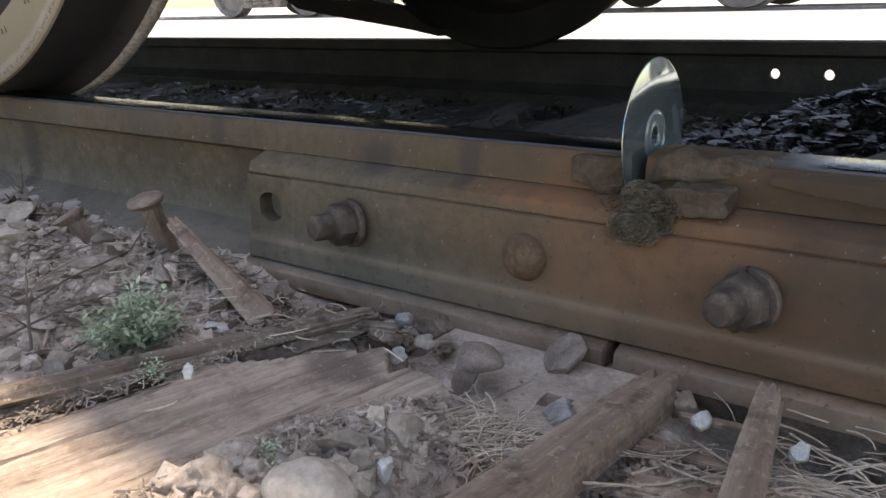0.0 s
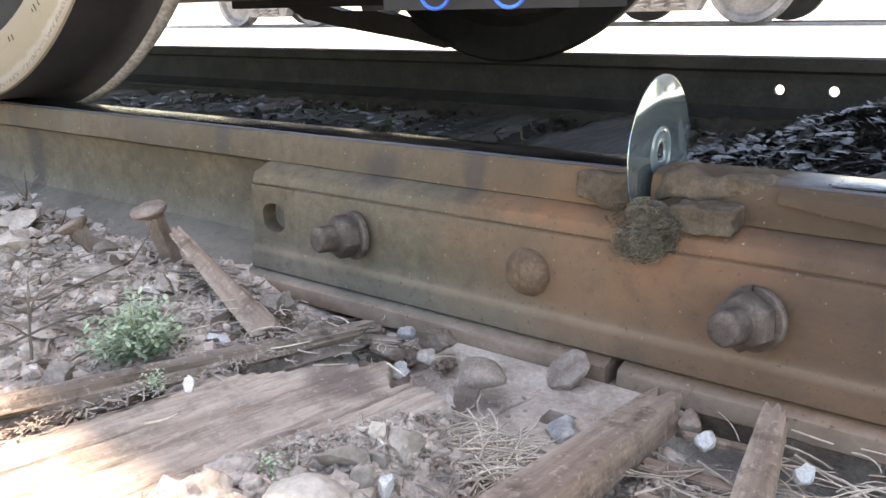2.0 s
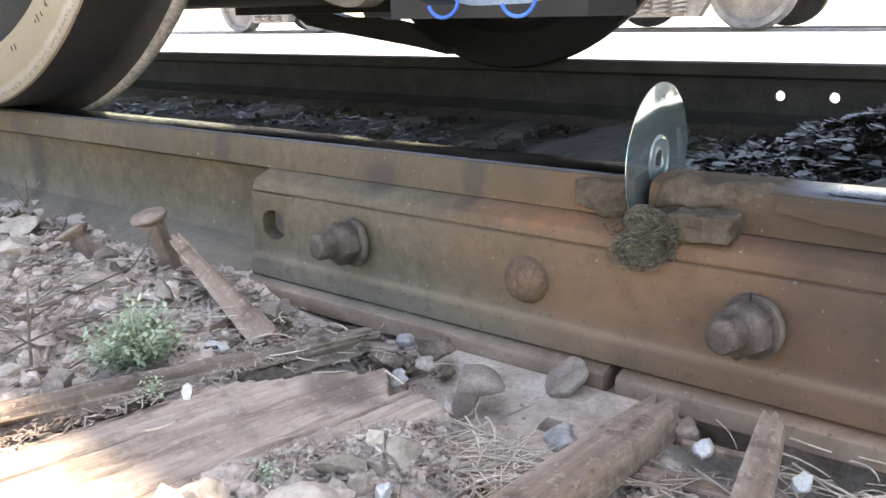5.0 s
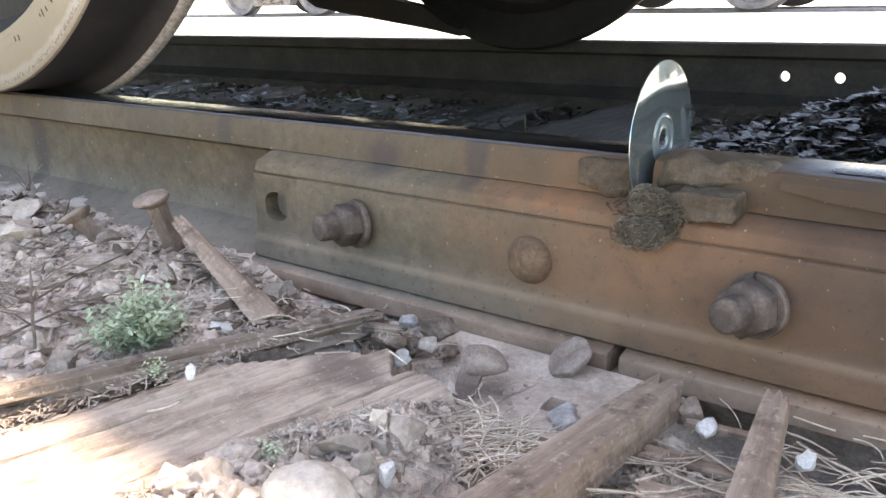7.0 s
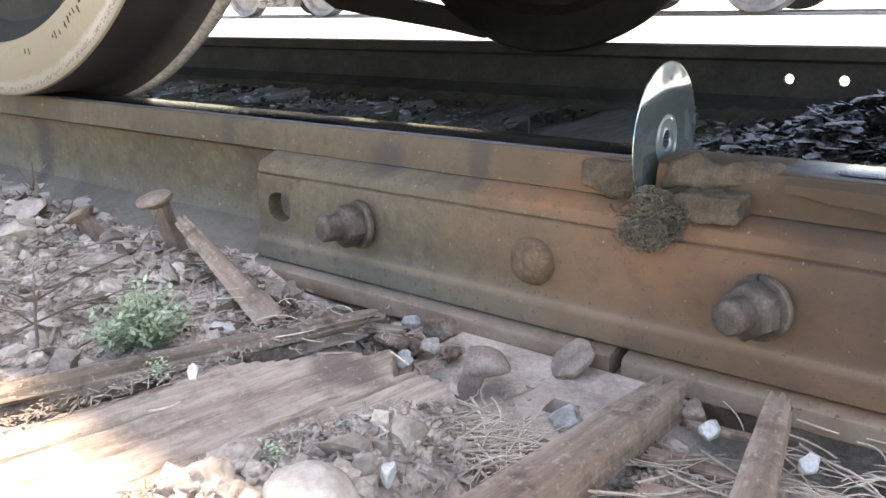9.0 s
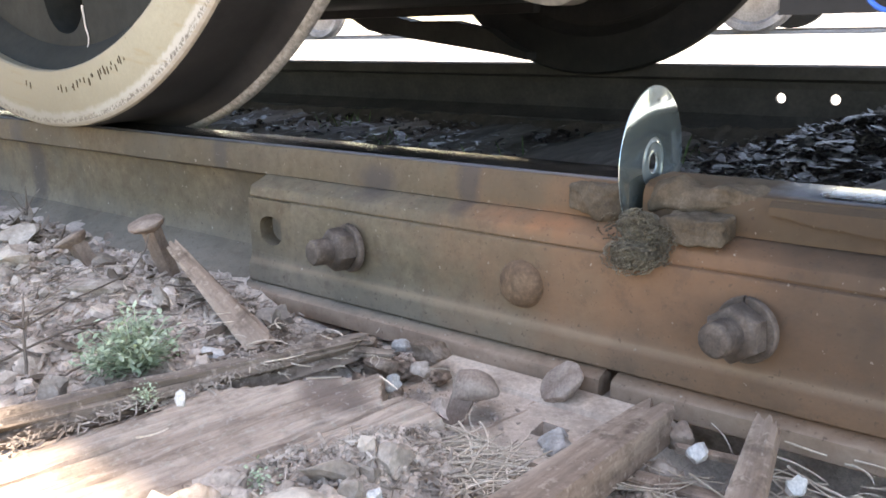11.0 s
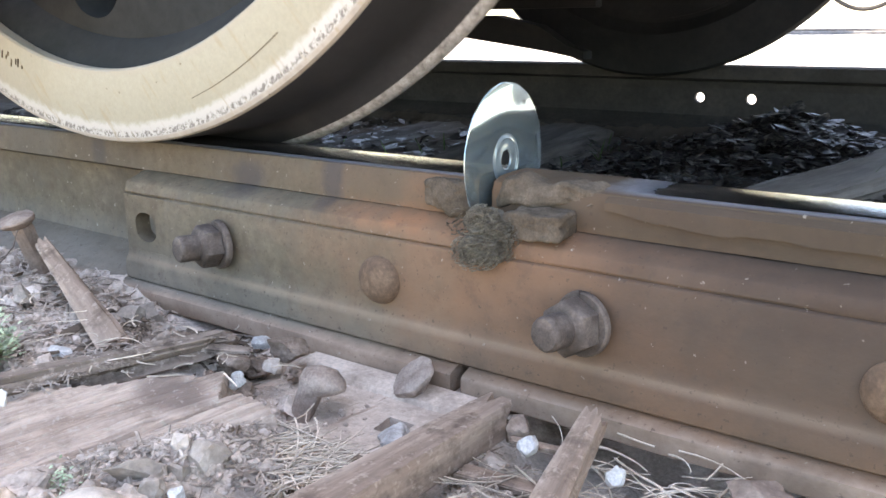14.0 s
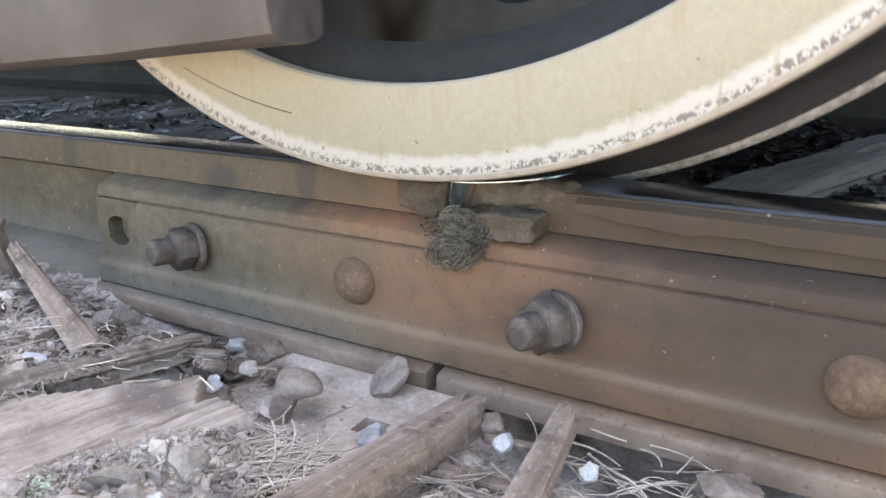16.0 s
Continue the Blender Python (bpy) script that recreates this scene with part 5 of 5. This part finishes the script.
def weed(x, y, z, spread, height, stems, seed, lab, leaf_size=0.010):
    t = thing("weed", lab, "weed", "small weeds", m=pose(x, y, z))
    rr = random.Random(seed)
    bs, bl = bmesh.new(), bmesh.new()
    for _ in range(stems):
        a = rr.uniform(0, 6.3)
        d = spread * math.sqrt(rr.random())
        tip = Vector((d * math.cos(a), d * math.sin(a), height * (0.45 + 0.6 * rr.random()) * (1 - 0.45 * d / max(spread, 1e-6))))
        pts = [Vector((tip.x * u * 0.6 + tip.x * 0.4 * u * u, tip.y * u * 0.6 + tip.y * 0.4 * u * u, tip.z * u)) for u in (0, 0.35, 0.7, 1)]
        tube(bs, pts, 0.0005, 0.0003, 4, False)
        for k in range(30):
            u = rr.uniform(0.25, 1.05)
            p = Vector((tip.x * u, tip.y * u, tip.z * min(u, 1.0))) + Vector((rr.gauss(0, 0.0042), rr.gauss(0, 0.0042), rr.gauss(0, 0.004)))
            leaf(bl, p, rr.uniform(0, 6.3), rr.uniform(-0.3, 0.9), leaf_size * rr.uniform(0.5, 1.1), leaf_size * rr.uniform(0.3, 0.6), rr.uniform(-0.2, 0.5))
    tagged(part("stem_growth", bs, GREEN, t), kind="stuff")
    tagged(part("leaves", bl, GREEN, t, smooth=80), kind="stuff")


weed(-0.282, -0.294, 0.020, 0.038, 0.058, 52, 31, "small pale green weed growing in the gravel", 0.0068)
weed(-0.072, -0.350, 0.024, 0.007, 0.016, 6, 32, "tiny green sprout between stones", 0.0038)
weed(-0.215, -0.325, 0.030, 0.005, 0.009, 4, 33, "tiny green sprout on the split wood", 0.003)


def twigs():
    def twig(name, lab, x, y, z, seed, h, lean, n):
        rr = random.Random(seed)
        t = thing(name, lab, "twig", "dead twigs")
        bm = bmesh.new()
        main = [Vector((x + lean[0] * u + 0.006 * noise.noise(Vector((u * 4, seed, 0))), y + lean[1] * u, z + h * u)) for u in [k / 7 for k in range(8)]]
        tube(bm, main, 0.0014, 0.0007, 6)
        part("stem", bm, TWIG, t)
        for _ in range(n):
            k = rr.randint(1, 6)
            p = main[k]
            d = Vector((rr.uniform(-1, 1), rr.uniform(-1, 1), rr.uniform(0, 0.7))).normalized() * rr.uniform(0.02, 0.05)
            bm = bmesh.new()
            tube(bm, [p, p + d * 0.5 + Vector((0, 0, 0.003)), p + d], 0.0008, 0.0004, 5)
            part("branch", bm, TWIG, t)
    twig("twig", "dead branching twig standing in the earth", -0.335, -0.350, 0.028, 3, 0.050, (-0.03, 0.02), 9)
    twig("twig", "dark twig against the rail", -0.83, -0.105, 0.02, 4, 0.06, (0.01, 0.0), 7)
    bm = bmesh.new()
    tube(bm, [(-0.36, -0.335, 0.055), (-0.40, -0.28, 0.052), (-0.42, -0.235, 0.050), (-0.45, -0.19, 0.045), (-0.47, -0.158, 0.058), (-0.476, -0.148, 0.072)], 0.0010, 0.0007, 6)
    tagged(part("twig", bm, TWIG), "thin curved root running to the spike", "twig", "dead twigs")
    bm = bmesh.new()
    tube(bm, [(-0.345, -0.37, 0.04), (-0.36, -0.31, 0.042), (-0.355, -0.26, 0.044), (-0.33, -0.22, 0.036)], 0.0011, 0.0006, 6)
    tagged(part("twig", bm, TWIG), "thin dead twig lying on gravel", "twig", "dead twigs")


twigs()


def litter():
    rr = random.Random(41)
    bm = bmesh.new()
    for _ in range(15000):
        if rr.random() < 0.60:
            x, y = rr.gauss(-0.03, 0.14), rr.gauss(1.08, 0.17)
        else:
            x, y = rr.uniform(-2.6, 0.5), rr.uniform(0.15, 1.38)
        if y > 1.40 or y < 0.12:
            continue
        z = ground_z(x, y) + rr.uniform(0.0, 0.014) + 0.016 * noise.noise(Vector((x * 17, y * 17, 9)))
        ln = min(0.042, 0.0085 * rr.paretovariate(1.5))
        if z < -0.02 and rr.random() < 0.45:
            z = rr.uniform(-0.020, -0.008)
        leaf(bm, Vector((x, y, z)), rr.uniform(0, 6.3), max(-0.55, min(0.42, rr.gauss(-0.05, 0.32))), ln, ln * rr.uniform(0.35, 0.95), max(-0.15, rr.gauss(0.12, 0.25)))
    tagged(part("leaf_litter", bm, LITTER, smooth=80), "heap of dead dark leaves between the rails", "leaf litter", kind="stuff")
    bm = bmesh.new()
    for cx, cy, n in ((-1.55, 1.25, 40), (-1.1, 1.0, 26), (-2.0, 0.8, 40), (-0.75, 0.85, 16), (-0.5, 1.2, 26), (-0.42, 0.95, 14), (-2.3, 1.2, 50), (-1.75, 0.75, 30), (0.22, 0.88, 14)):
        for _ in range(n):
            x, y = rr.gauss(cx, 0.05), rr.gauss(cy, 0.05)
            z, a, h = ground_z(x, y) - 0.002, rr.uniform(0, 6.3), rr.uniform(0.025, 0.07)
            d = Vector((math.cos(a), math.sin(a), 0)) * h * rr.uniform(0.2, 0.8)
            leaf(bm, Vector((x, y, z)), a, rr.uniform(0.7, 1.4), h, 0.0035, rr.uniform(0.1, 0.5))
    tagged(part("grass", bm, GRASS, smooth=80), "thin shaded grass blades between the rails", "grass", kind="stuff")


litter()


# ---- locomotive ----
RAD = 0.525
ZC = TOP + RAD
LOCO = thing("locomotive", "black locomotive underside on cream-rimmed wheels rolling along the rails", "locomotive")


def wheel(y_side, lab, cream):
    """A spoked wheel on its centre; y_side is +1 with the outer face towards -y, -1 the other way."""
    s = y_side
    bm = bmesh.new()
    n = 11
    for k in range(n):
        th = 2 * math.pi * (k + 0.426) / n

        def polar(u, y, v, th=th):
            return (v * math.sin(th + u), y, -v * math.cos(th + u))

        def slot(a):
            c, q = math.cos(a), math.sin(a)
            rr_ = 0.320 + 0.088 * math.copysign(abs(q) ** 0.85, q)
            return (math.copysign(abs(c) ** 0.9, c) * 0.053 / rr_ * (0.60 + 0.40 * (rr_ - 0.23) / 0.13), rr_ - 0.320)
        ring_plate(bm, 0.0, 0.320, slot, (-math.pi / n, math.pi / n, 0.20, 0.425), s * -0.022, s * 0.030, 40, polar)
    bmesh.ops.remove_doubles(bm, verts=bm.verts[:], dist=0.0004)
    lathe_y(bm, [(0.0, s * -0.075), (0.105, s * -0.075), (0.11, s * -0.07), (0.115, s * -0.03), (0.201, s * -0.024), (0.201, s * 0.032), (0.0, s * 0.06)], 60)
    lathe_y(bm, [(0.424, s * -0.0225), (0.433, s * -0.034), (0.447, s * -0.046), (0.4535, s * -0.050), (0.4535, s * 0.05), (0.424, s * 0.03)], 180)
    lathe_y(bm, [(0.0, s * 0.034), (0.415, s * 0.034), (0.415, s * 0.040), (0.0, s * 0.040)], 60)
    w = part("wheel", bm, WHEELGREY if cream else BLACKSTEEL, LOCO, lab)
    bm = bmesh.new()
    prof = [(0.4525, -0.052), (0.4525, -0.064), (0.4545, -0.066), (0.5185, -0.066), (0.5235, -0.0635), (0.5250, -0.0600), (0.5262, 0.020), (0.5290, 0.030), (0.5370, 0.037), (0.5465, 0.0415), (0.5500, 0.044), (0.5530, 0.049), (0.5530, 0.056), (0.5460, 0.066), (0.4525, 0.066)]
    mats = [0, 0, 0, 0, 0, 1, 1, 1, 1, 2, 2, 2, 2, 1]
    lathe_y(bm, [(r, s * y) for r, y in prof], 220, mats)
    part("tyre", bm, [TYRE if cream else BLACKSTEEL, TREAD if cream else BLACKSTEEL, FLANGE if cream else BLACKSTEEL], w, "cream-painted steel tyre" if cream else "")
    if cream:
        bm = bmesh.new()
        rr = random.Random(8)
        for a0, cnt in ((STAMP_A, 3), (STAMP_A + 4.5, 6), (STAMP_A + 12.5, 7), (STAMP_A - 10, 2)):
            for k in range(cnt):
                a = radians(a0 + k * 1.15)
                m = Matrix.Rotation(-a, 4, "Y") @ Matrix.Translation((0, -0.0662, -0.474))
                for _ in range(rr.randint(1, 3)):
                    x, z, h = rr.uniform(-0.003, 0.003), rr.uniform(-0.004, 0.004), rr.uniform(0.003, 0.010)
                    vs = [bm.verts.new(m @ Vector((x + dx, 0, z + dz))) for dx, dz in ((-0.0009, -h / 2), (0.0009, -h / 2), (0.0009, h / 2), (-0.0009, h / 2))]
                    lo = [bm.verts.new(v.co + Vector((0, -0.0006, 0))) for v in vs]
                    bm.faces.new(lo)
                    for i in range(4):
                        bm.faces.new((vs[i], vs[(i + 1) % 4], lo[(i + 1) % 4], lo[i]))
        tagged(part("stamped_marks", bm, STAMP, w, "dark stamped marks"), kind="stuff")
        bm = bmesh.new()
        pts = []
        for k in range(14):
            u = k / 13
            a, r = radians(SCRATCH_A + 15 * u), 0.4875 + 0.007 * u
            pts.append((-r * math.sin(a), -0.0662, -r * math.cos(a)))
        tube(bm, pts, 0.0005, 0.00025, 5)
        part("scratch", bm, STAMP, w, "long dark scratch")
        bm = bmesh.new()
        rr = random.Random(3)
        a = radians(DRIP_A)
        side, out = Vector((-math.cos(a), 0, math.sin(a))), Vector((-math.sin(a), 0, -math.cos(a)))
        pts = [out * (0.375 + 0.062 * k / 9) + side * rr.uniform(-0.002, 0.002) + Vector((0, -0.0235 - 0.011 * max(0.0, k / 9 - 0.8) * 5, 0)) for k in range(10)]
        tube(bm, pts, 0.0014, 0.0005, 6)
        part("paint_run", bm, WHITESTONE, w, "thin white run of paint")
    return w


STAMP_A, SCRATCH_A, DRIP_A = -79.0, 11.0, 77.0
WHEEL_NEAR = wheel(1, "dark grey wheel centre with oval openings", True)
WHEEL_FAR = wheel(-1, "black wheel in the shade", False)


def loco_parts():
    bm = bmesh.new()
    lathe_y(bm, [(0.0, 0.06), (0.085, 0.06), (0.085, 1.44), (0.0, 1.44)], 40)
    ax = part("axle", bm, BLACKSTEEL, LOCO, m=pose(0, 0, ZC))
    # unseen bulk overhead, added and sized so its shadow covers the track
    bm = bmesh.new()
    box(bm, -9.0, 3.6, 0.44, 1.95, 1.12, 3.7, 0.03)
    part("body", bm, BLACKSTEEL, LOCO, "unseen black locomotive body that shades the near rail")
    bm = bmesh.new()
    box(bm, -9.0, 3.4, 0.16, 0.24, 0.62, 1.11, 0.01)
    part("frame_plate", bm, BLACKSTEEL, LOCO)
    bm = bmesh.new()
    box(bm, -9.0, 3.4, 1.27, 1.35, 0.62, 1.11, 0.01)
    part("frame_plate", bm, BLACKSTEEL, LOCO)
    # brake gear beside the far wheel
    bm = bmesh.new()
    out = [(-0.10, 0.172), (-0.20, 0.190), (-0.33, 0.208), (-0.50, 0.231), (-0.66, 0.256), (-0.72, 0.288), (-0.82, 0.325), (-0.96, 0.375), (-0.96, 0.43), (-0.82, 0.362), (-0.72, 0.320), (-0.58, 0.299), (-0.49, 0.279), (-0.35, 0.277), (-0.226, 0.252), (-0.15, 0.206), (-0.10, 0.190)]
    f = [bm.verts.new((x, 1.275, z)) for x, z in out]
    k = [bm.verts.new((x, 1.325, z)) for x, z in out]
    bm.faces.new(f)
    bm.faces.new(k[::-1])
    for i in range(len(out)):
        bm.faces.new((f[i], f[(i + 1) % len(out)], k[(i + 1) % len(out)], k[i]))
    part("brake_beam", bm, BLACKSTEEL, LOCO)
    bm = bmesh.new()
    box(bm, -0.95, -0.05, 1.225, 1.262, 0.291, 0.62, 0.004)
    part("brake_rigging_plate", bm, BLACKSTEEL, LOCO)
    bm = bmesh.new()
    box(bm, -0.78, -0.70, 0.10, 1.22, 0.33, 0.45, 0.01)
    part("cross_beam", bm, BLACKSTEEL, LOCO)
    bm = bmesh.new()
    box(bm, -2.2, 0.30, 0.30, 1.22, 0.315, 1.11, 0.02)
    part("ash_pan", bm, BLACKSTEEL, LOCO)
    # casting hanging ahead of the near wheel
    bm = bmesh.new()
    out = [(0.50, 0.40), (0.535, 0.342), (0.583, 0.314), (0.630, 0.291), (0.668, 0.283), (0.692, 0.290), (0.703, 0.313), (0.706, 0.36), (0.706, 0.55), (0.50, 0.55)]
    for _ in range(2):
        out = [(p[0] * (1 - f) + q[0] * f, p[1] * (1 - f) + q[1] * f) for p, q in zip(out, out[1:] + out[:1]) for f in (0.25, 0.75)]
    extrude_x(bm, out, [0.07, 0.076, 0.09, 0.106, 0.112])
    for v in bm.verts:
        x, y, z = v.co.y, v.co.x, v.co.z
        k = 0.93 if y < 0.075 or y > 0.110 else 1.0
        v.co = Vector((0.62 + (x - 0.62) * k, y, 0.42 + (z - 0.42) * k))
    part("brake_casting", bm, TANSTEEL, LOCO, "dusty tan casting")
    # box with a pale panel and two blue hoses ahead of the wheel
    bm = bmesh.new()
    ring_plate(bm, 1.008, 0.36, lambda a: (0.066 * math.copysign(abs(math.cos(a)) ** 0.4, math.cos(a)), 0.081 * math.copysign(abs(math.sin(a)) ** 0.4, math.sin(a))), (0.933, 1.083, 0.2715, 0.47), -0.165, -0.10)
    part("box_frame", bm, BLACKSTEEL, LOCO)
    bm = bmesh.new()
    box(bm, 0.935, 1.081, -0.125, -0.113, 0.2745, 0.465, 0.002)
    part("panel", bm, PALEPANEL, LOCO, "pale bluish panel")
    for hx in (0.986, 1.042):
        bm = bmesh.new()
        pts = [(hx + 0.012 * math.cos(a) * 1.0, -0.176, 0.283 + 0.011 * math.sin(a)) for a in [radians(200 + 16 * k) for k in range(11)]]
        tube(bm, pts + [(hx + 0.013, -0.176, 0.31), (hx + 0.014, -0.172, 0.36)], 0.0012, 0.0012, 10)
        part("hose", bm, BLUE, LOCO, "blue hose end")
    bm = bmesh.new()
    box(bm, 0.90, 1.10, -0.17, 0.50, 0.462, 0.52, 0.01)
    part("hanger", bm, BLACKSTEEL, LOCO)


loco_parts()
bm = plank_bm(1.8, 0.055, 0.055, 0.13, 0.105, 61, segs=30, rough=0.03, jag=0.05)
ROD = part("side_rod", bm, RODSTEEL, LOCO, "greasy brown side rod")


# ---- parked train beyond ----
def far_truck(x0, y):
    t = thing("freight_truck", "dusty sunlit freight car truck on a far track", "rail truck", "parked train trucks", m=pose(x0, y, 0))
    for wx in (-0.85, 0.85):
        bm = bmesh.new()
        lathe_y(bm, [(0.0, -0.03), (0.10, -0.03), (0.12, 0.01), (0.33, 0.02), (0.36, -0.04), (0.42, -0.05), (0.42, 0.06), (0.45, 0.07), (0.45, 0.1), (0.0, 0.1)], 56)
        part("wheel", bm, CARSTEEL, t, m=pose(wx, 0, 0.115 + 0.42))
        bm = bmesh.new()
        lathe_y(bm, [(0.0, 1.40), (0.42, 1.40), (0.42, 1.5), (0.0, 1.5)], 40)
        part("wheel", bm, FARSTEEL, t, m=pose(wx, 0, 0.115 + 0.42))
        bm = bmesh.new()
        box(bm, wx - 0.13, wx + 0.13, -0.16, 0.0, 0.44, 0.66, 0.03)
        part("bearing_box", bm, CARSTEEL, t)
    bm = bmesh.new()
    out = [(-1.05, 0.70), (-0.6, 0.62), (-0.38, 0.24), (0.38, 0.24), (0.6, 0.62), (1.05, 0.70), (1.05, 0.84), (-1.05, 0.84)]
    f = [bm.verts.new((x, -0.16, z)) for x, z in out]
    b = [bm.verts.new((x, -0.02, z)) for x, z in out]
    bm.faces.new(f); bm.faces.new(b[::-1])
    for i in range(len(out)):
        bm.faces.new((f[i], f[(i + 1) % len(out)], b[(i + 1) % len(out)], b[i]))
    part("side_frame", bm, CARSTEEL, t)
    bm = bmesh.new()
    box(bm, -0.2, 0.2, 0.0, 1.4, 0.55, 1.05, 0.02)
    part("bolster", bm, CARSTEEL, t)
    for sx in (-0.20, 0.0, 0.20):
        bm = bmesh.new()
        tube(bm, [(sx + 0.07 * math.cos(k * 0.6), -0.22 + 0.05 * math.sin(k * 0.6), 0.27 + 0.0045 * k) for k in range(70)], 0.014, n=6)
        part("spring", bm, CARSTEEL, t)


for fx in (-3.25, -9.4, 2.9):
    far_truck(fx, 8.0)


def far_track():
    for y in (8.05, 9.5):
        t = thing("rail", "sunlit steel rail of a far track", "rail", "track rails", m=pose(0, y, -0.04))
        bm = bmesh.new()
        extrude_x(bm, RAIL_PROFILE, [-60, -20, 20, 60])
        part("rail_body", bm, CARSTEEL, t)
    t = thing("freight_car", "pale freight car body on a far track", "freight car")
    bm = bmesh.new()
    box(bm, -12, -0.9, 8.2, 10.0, 1.05, 2.3, 0.03)
    part("car_body", bm, CARSTEEL, t)
    bm = bmesh.new()
    box(bm, -0.9, -0.5, 8.6, 8.9, 0.75, 1.0, 0.03)
    part("coupler", bm, CARSTEEL, t)
    bm = bmesh.new()
    tube(bm, [(-1.3 + 0.9 * u, 7.9, 0.62 - 1.25 * u * (1 - u)) for u in [k / 14 for k in range(15)]], 0.02, n=6)
    part("air_hose", bm, FARSTEEL, t)
    t = thing("freight_car", "pale freight car body further along the far track", "freight car")
    bm = bmesh.new()
    box(bm, 0.9, 14, 8.2, 10.0, 1.05, 2.3, 0.03)
    part("car_body", bm, CARSTEEL, t)


far_track()


# ---- what moves ----
ROLL = [(0, -1.072), (1.5, -1.072), (3, -1.070), (5.5, -1.058), (6, -1.050), (7, -1.031), (8, -1.004), (8.5, -0.990), (9.8, -0.905), (11, -0.802), (11.5, -0.758), (12, -0.697),
        (12.5, -0.627), (13, -0.560), (13.5, -0.503), (14, -0.428), (14.5, -0.338), (15, -0.244), (15.5, -0.140), (16, -0.043)]
# side rod: seconds, offset of its front end from the wheel centre, height of its middle
RODS = [(0, 0.30, 0.66), (8.5, 0.26, 0.60), (11, 0.16, 0.485), (12, 0.08, 0.430), (12.5, 0.045, 0.412), (13.5, -0.02, 0.375), (14.5, -0.06, 0.349), (15, -0.045, 0.337), (15.5, -0.045, 0.327), (16, -0.030, 0.322)]
# disc: seconds, lean towards the far end of the joint, turn, foot offset, further fold of the upper half
LEAN = [(0, -0.8, 0, 0, 0), (14.6, -0.8, 0, 0, 0), (14.7, 3, -4, 0, 0), (14.8, 12, -13, 0, 0), (14.9, 17, -16, -0.001, 0), (15.0, 21, -18, -0.002, 0), (15.1, 22, -19, -0.002, 4),
        (15.2, 22, -20, -0.002, 10), (15.3, 22, -21, -0.002, 17), (15.4, 22, -22, -0.002, 24), (15.5, 22, -21, -0.002, 31), (15.6, 22, -18, -0.002, 38), (15.7, 22, -14, -0.002, 45), (15.85, 21, -7, -0.002, 56), (16, 20, -4, -0.002, 66)]


def motions():
    walk(LOCO, [(t, pose(x, 0, 0)) for t, x in ROLL])
    walk(WHEEL_NEAR, [(t, pose(0, 0, ZC, 0, math.degrees((x + 0.043) / RAD), 0)) for t, x in ROLL])
    walk(WHEEL_FAR, [(t, pose(0, YFAR, ZC, 0, math.degrees((x + 0.043) / RAD), 0)) for t, x in ROLL])
    walk(ROD, [(t, pose(dx, -0.125, z, 0, 4.6, 180)) for t, dx, z in RODS])
    walk(DISC, [(t, pose(dx, 0, 0.102 + 0.004 * smooth01(14.8, 15.9, t), 0, a, 0) @ pose(0, 0, 0, 0, 0, w)) for t, a, w, dx, f in LEAN])
    walk(DISC_TOP, [(t, pose(0, 0, FOLD, 0, f, 0) @ pose(0, 0, 0, 0, 0, 90)) for t, a, w, dx, f in LEAN])


motions()
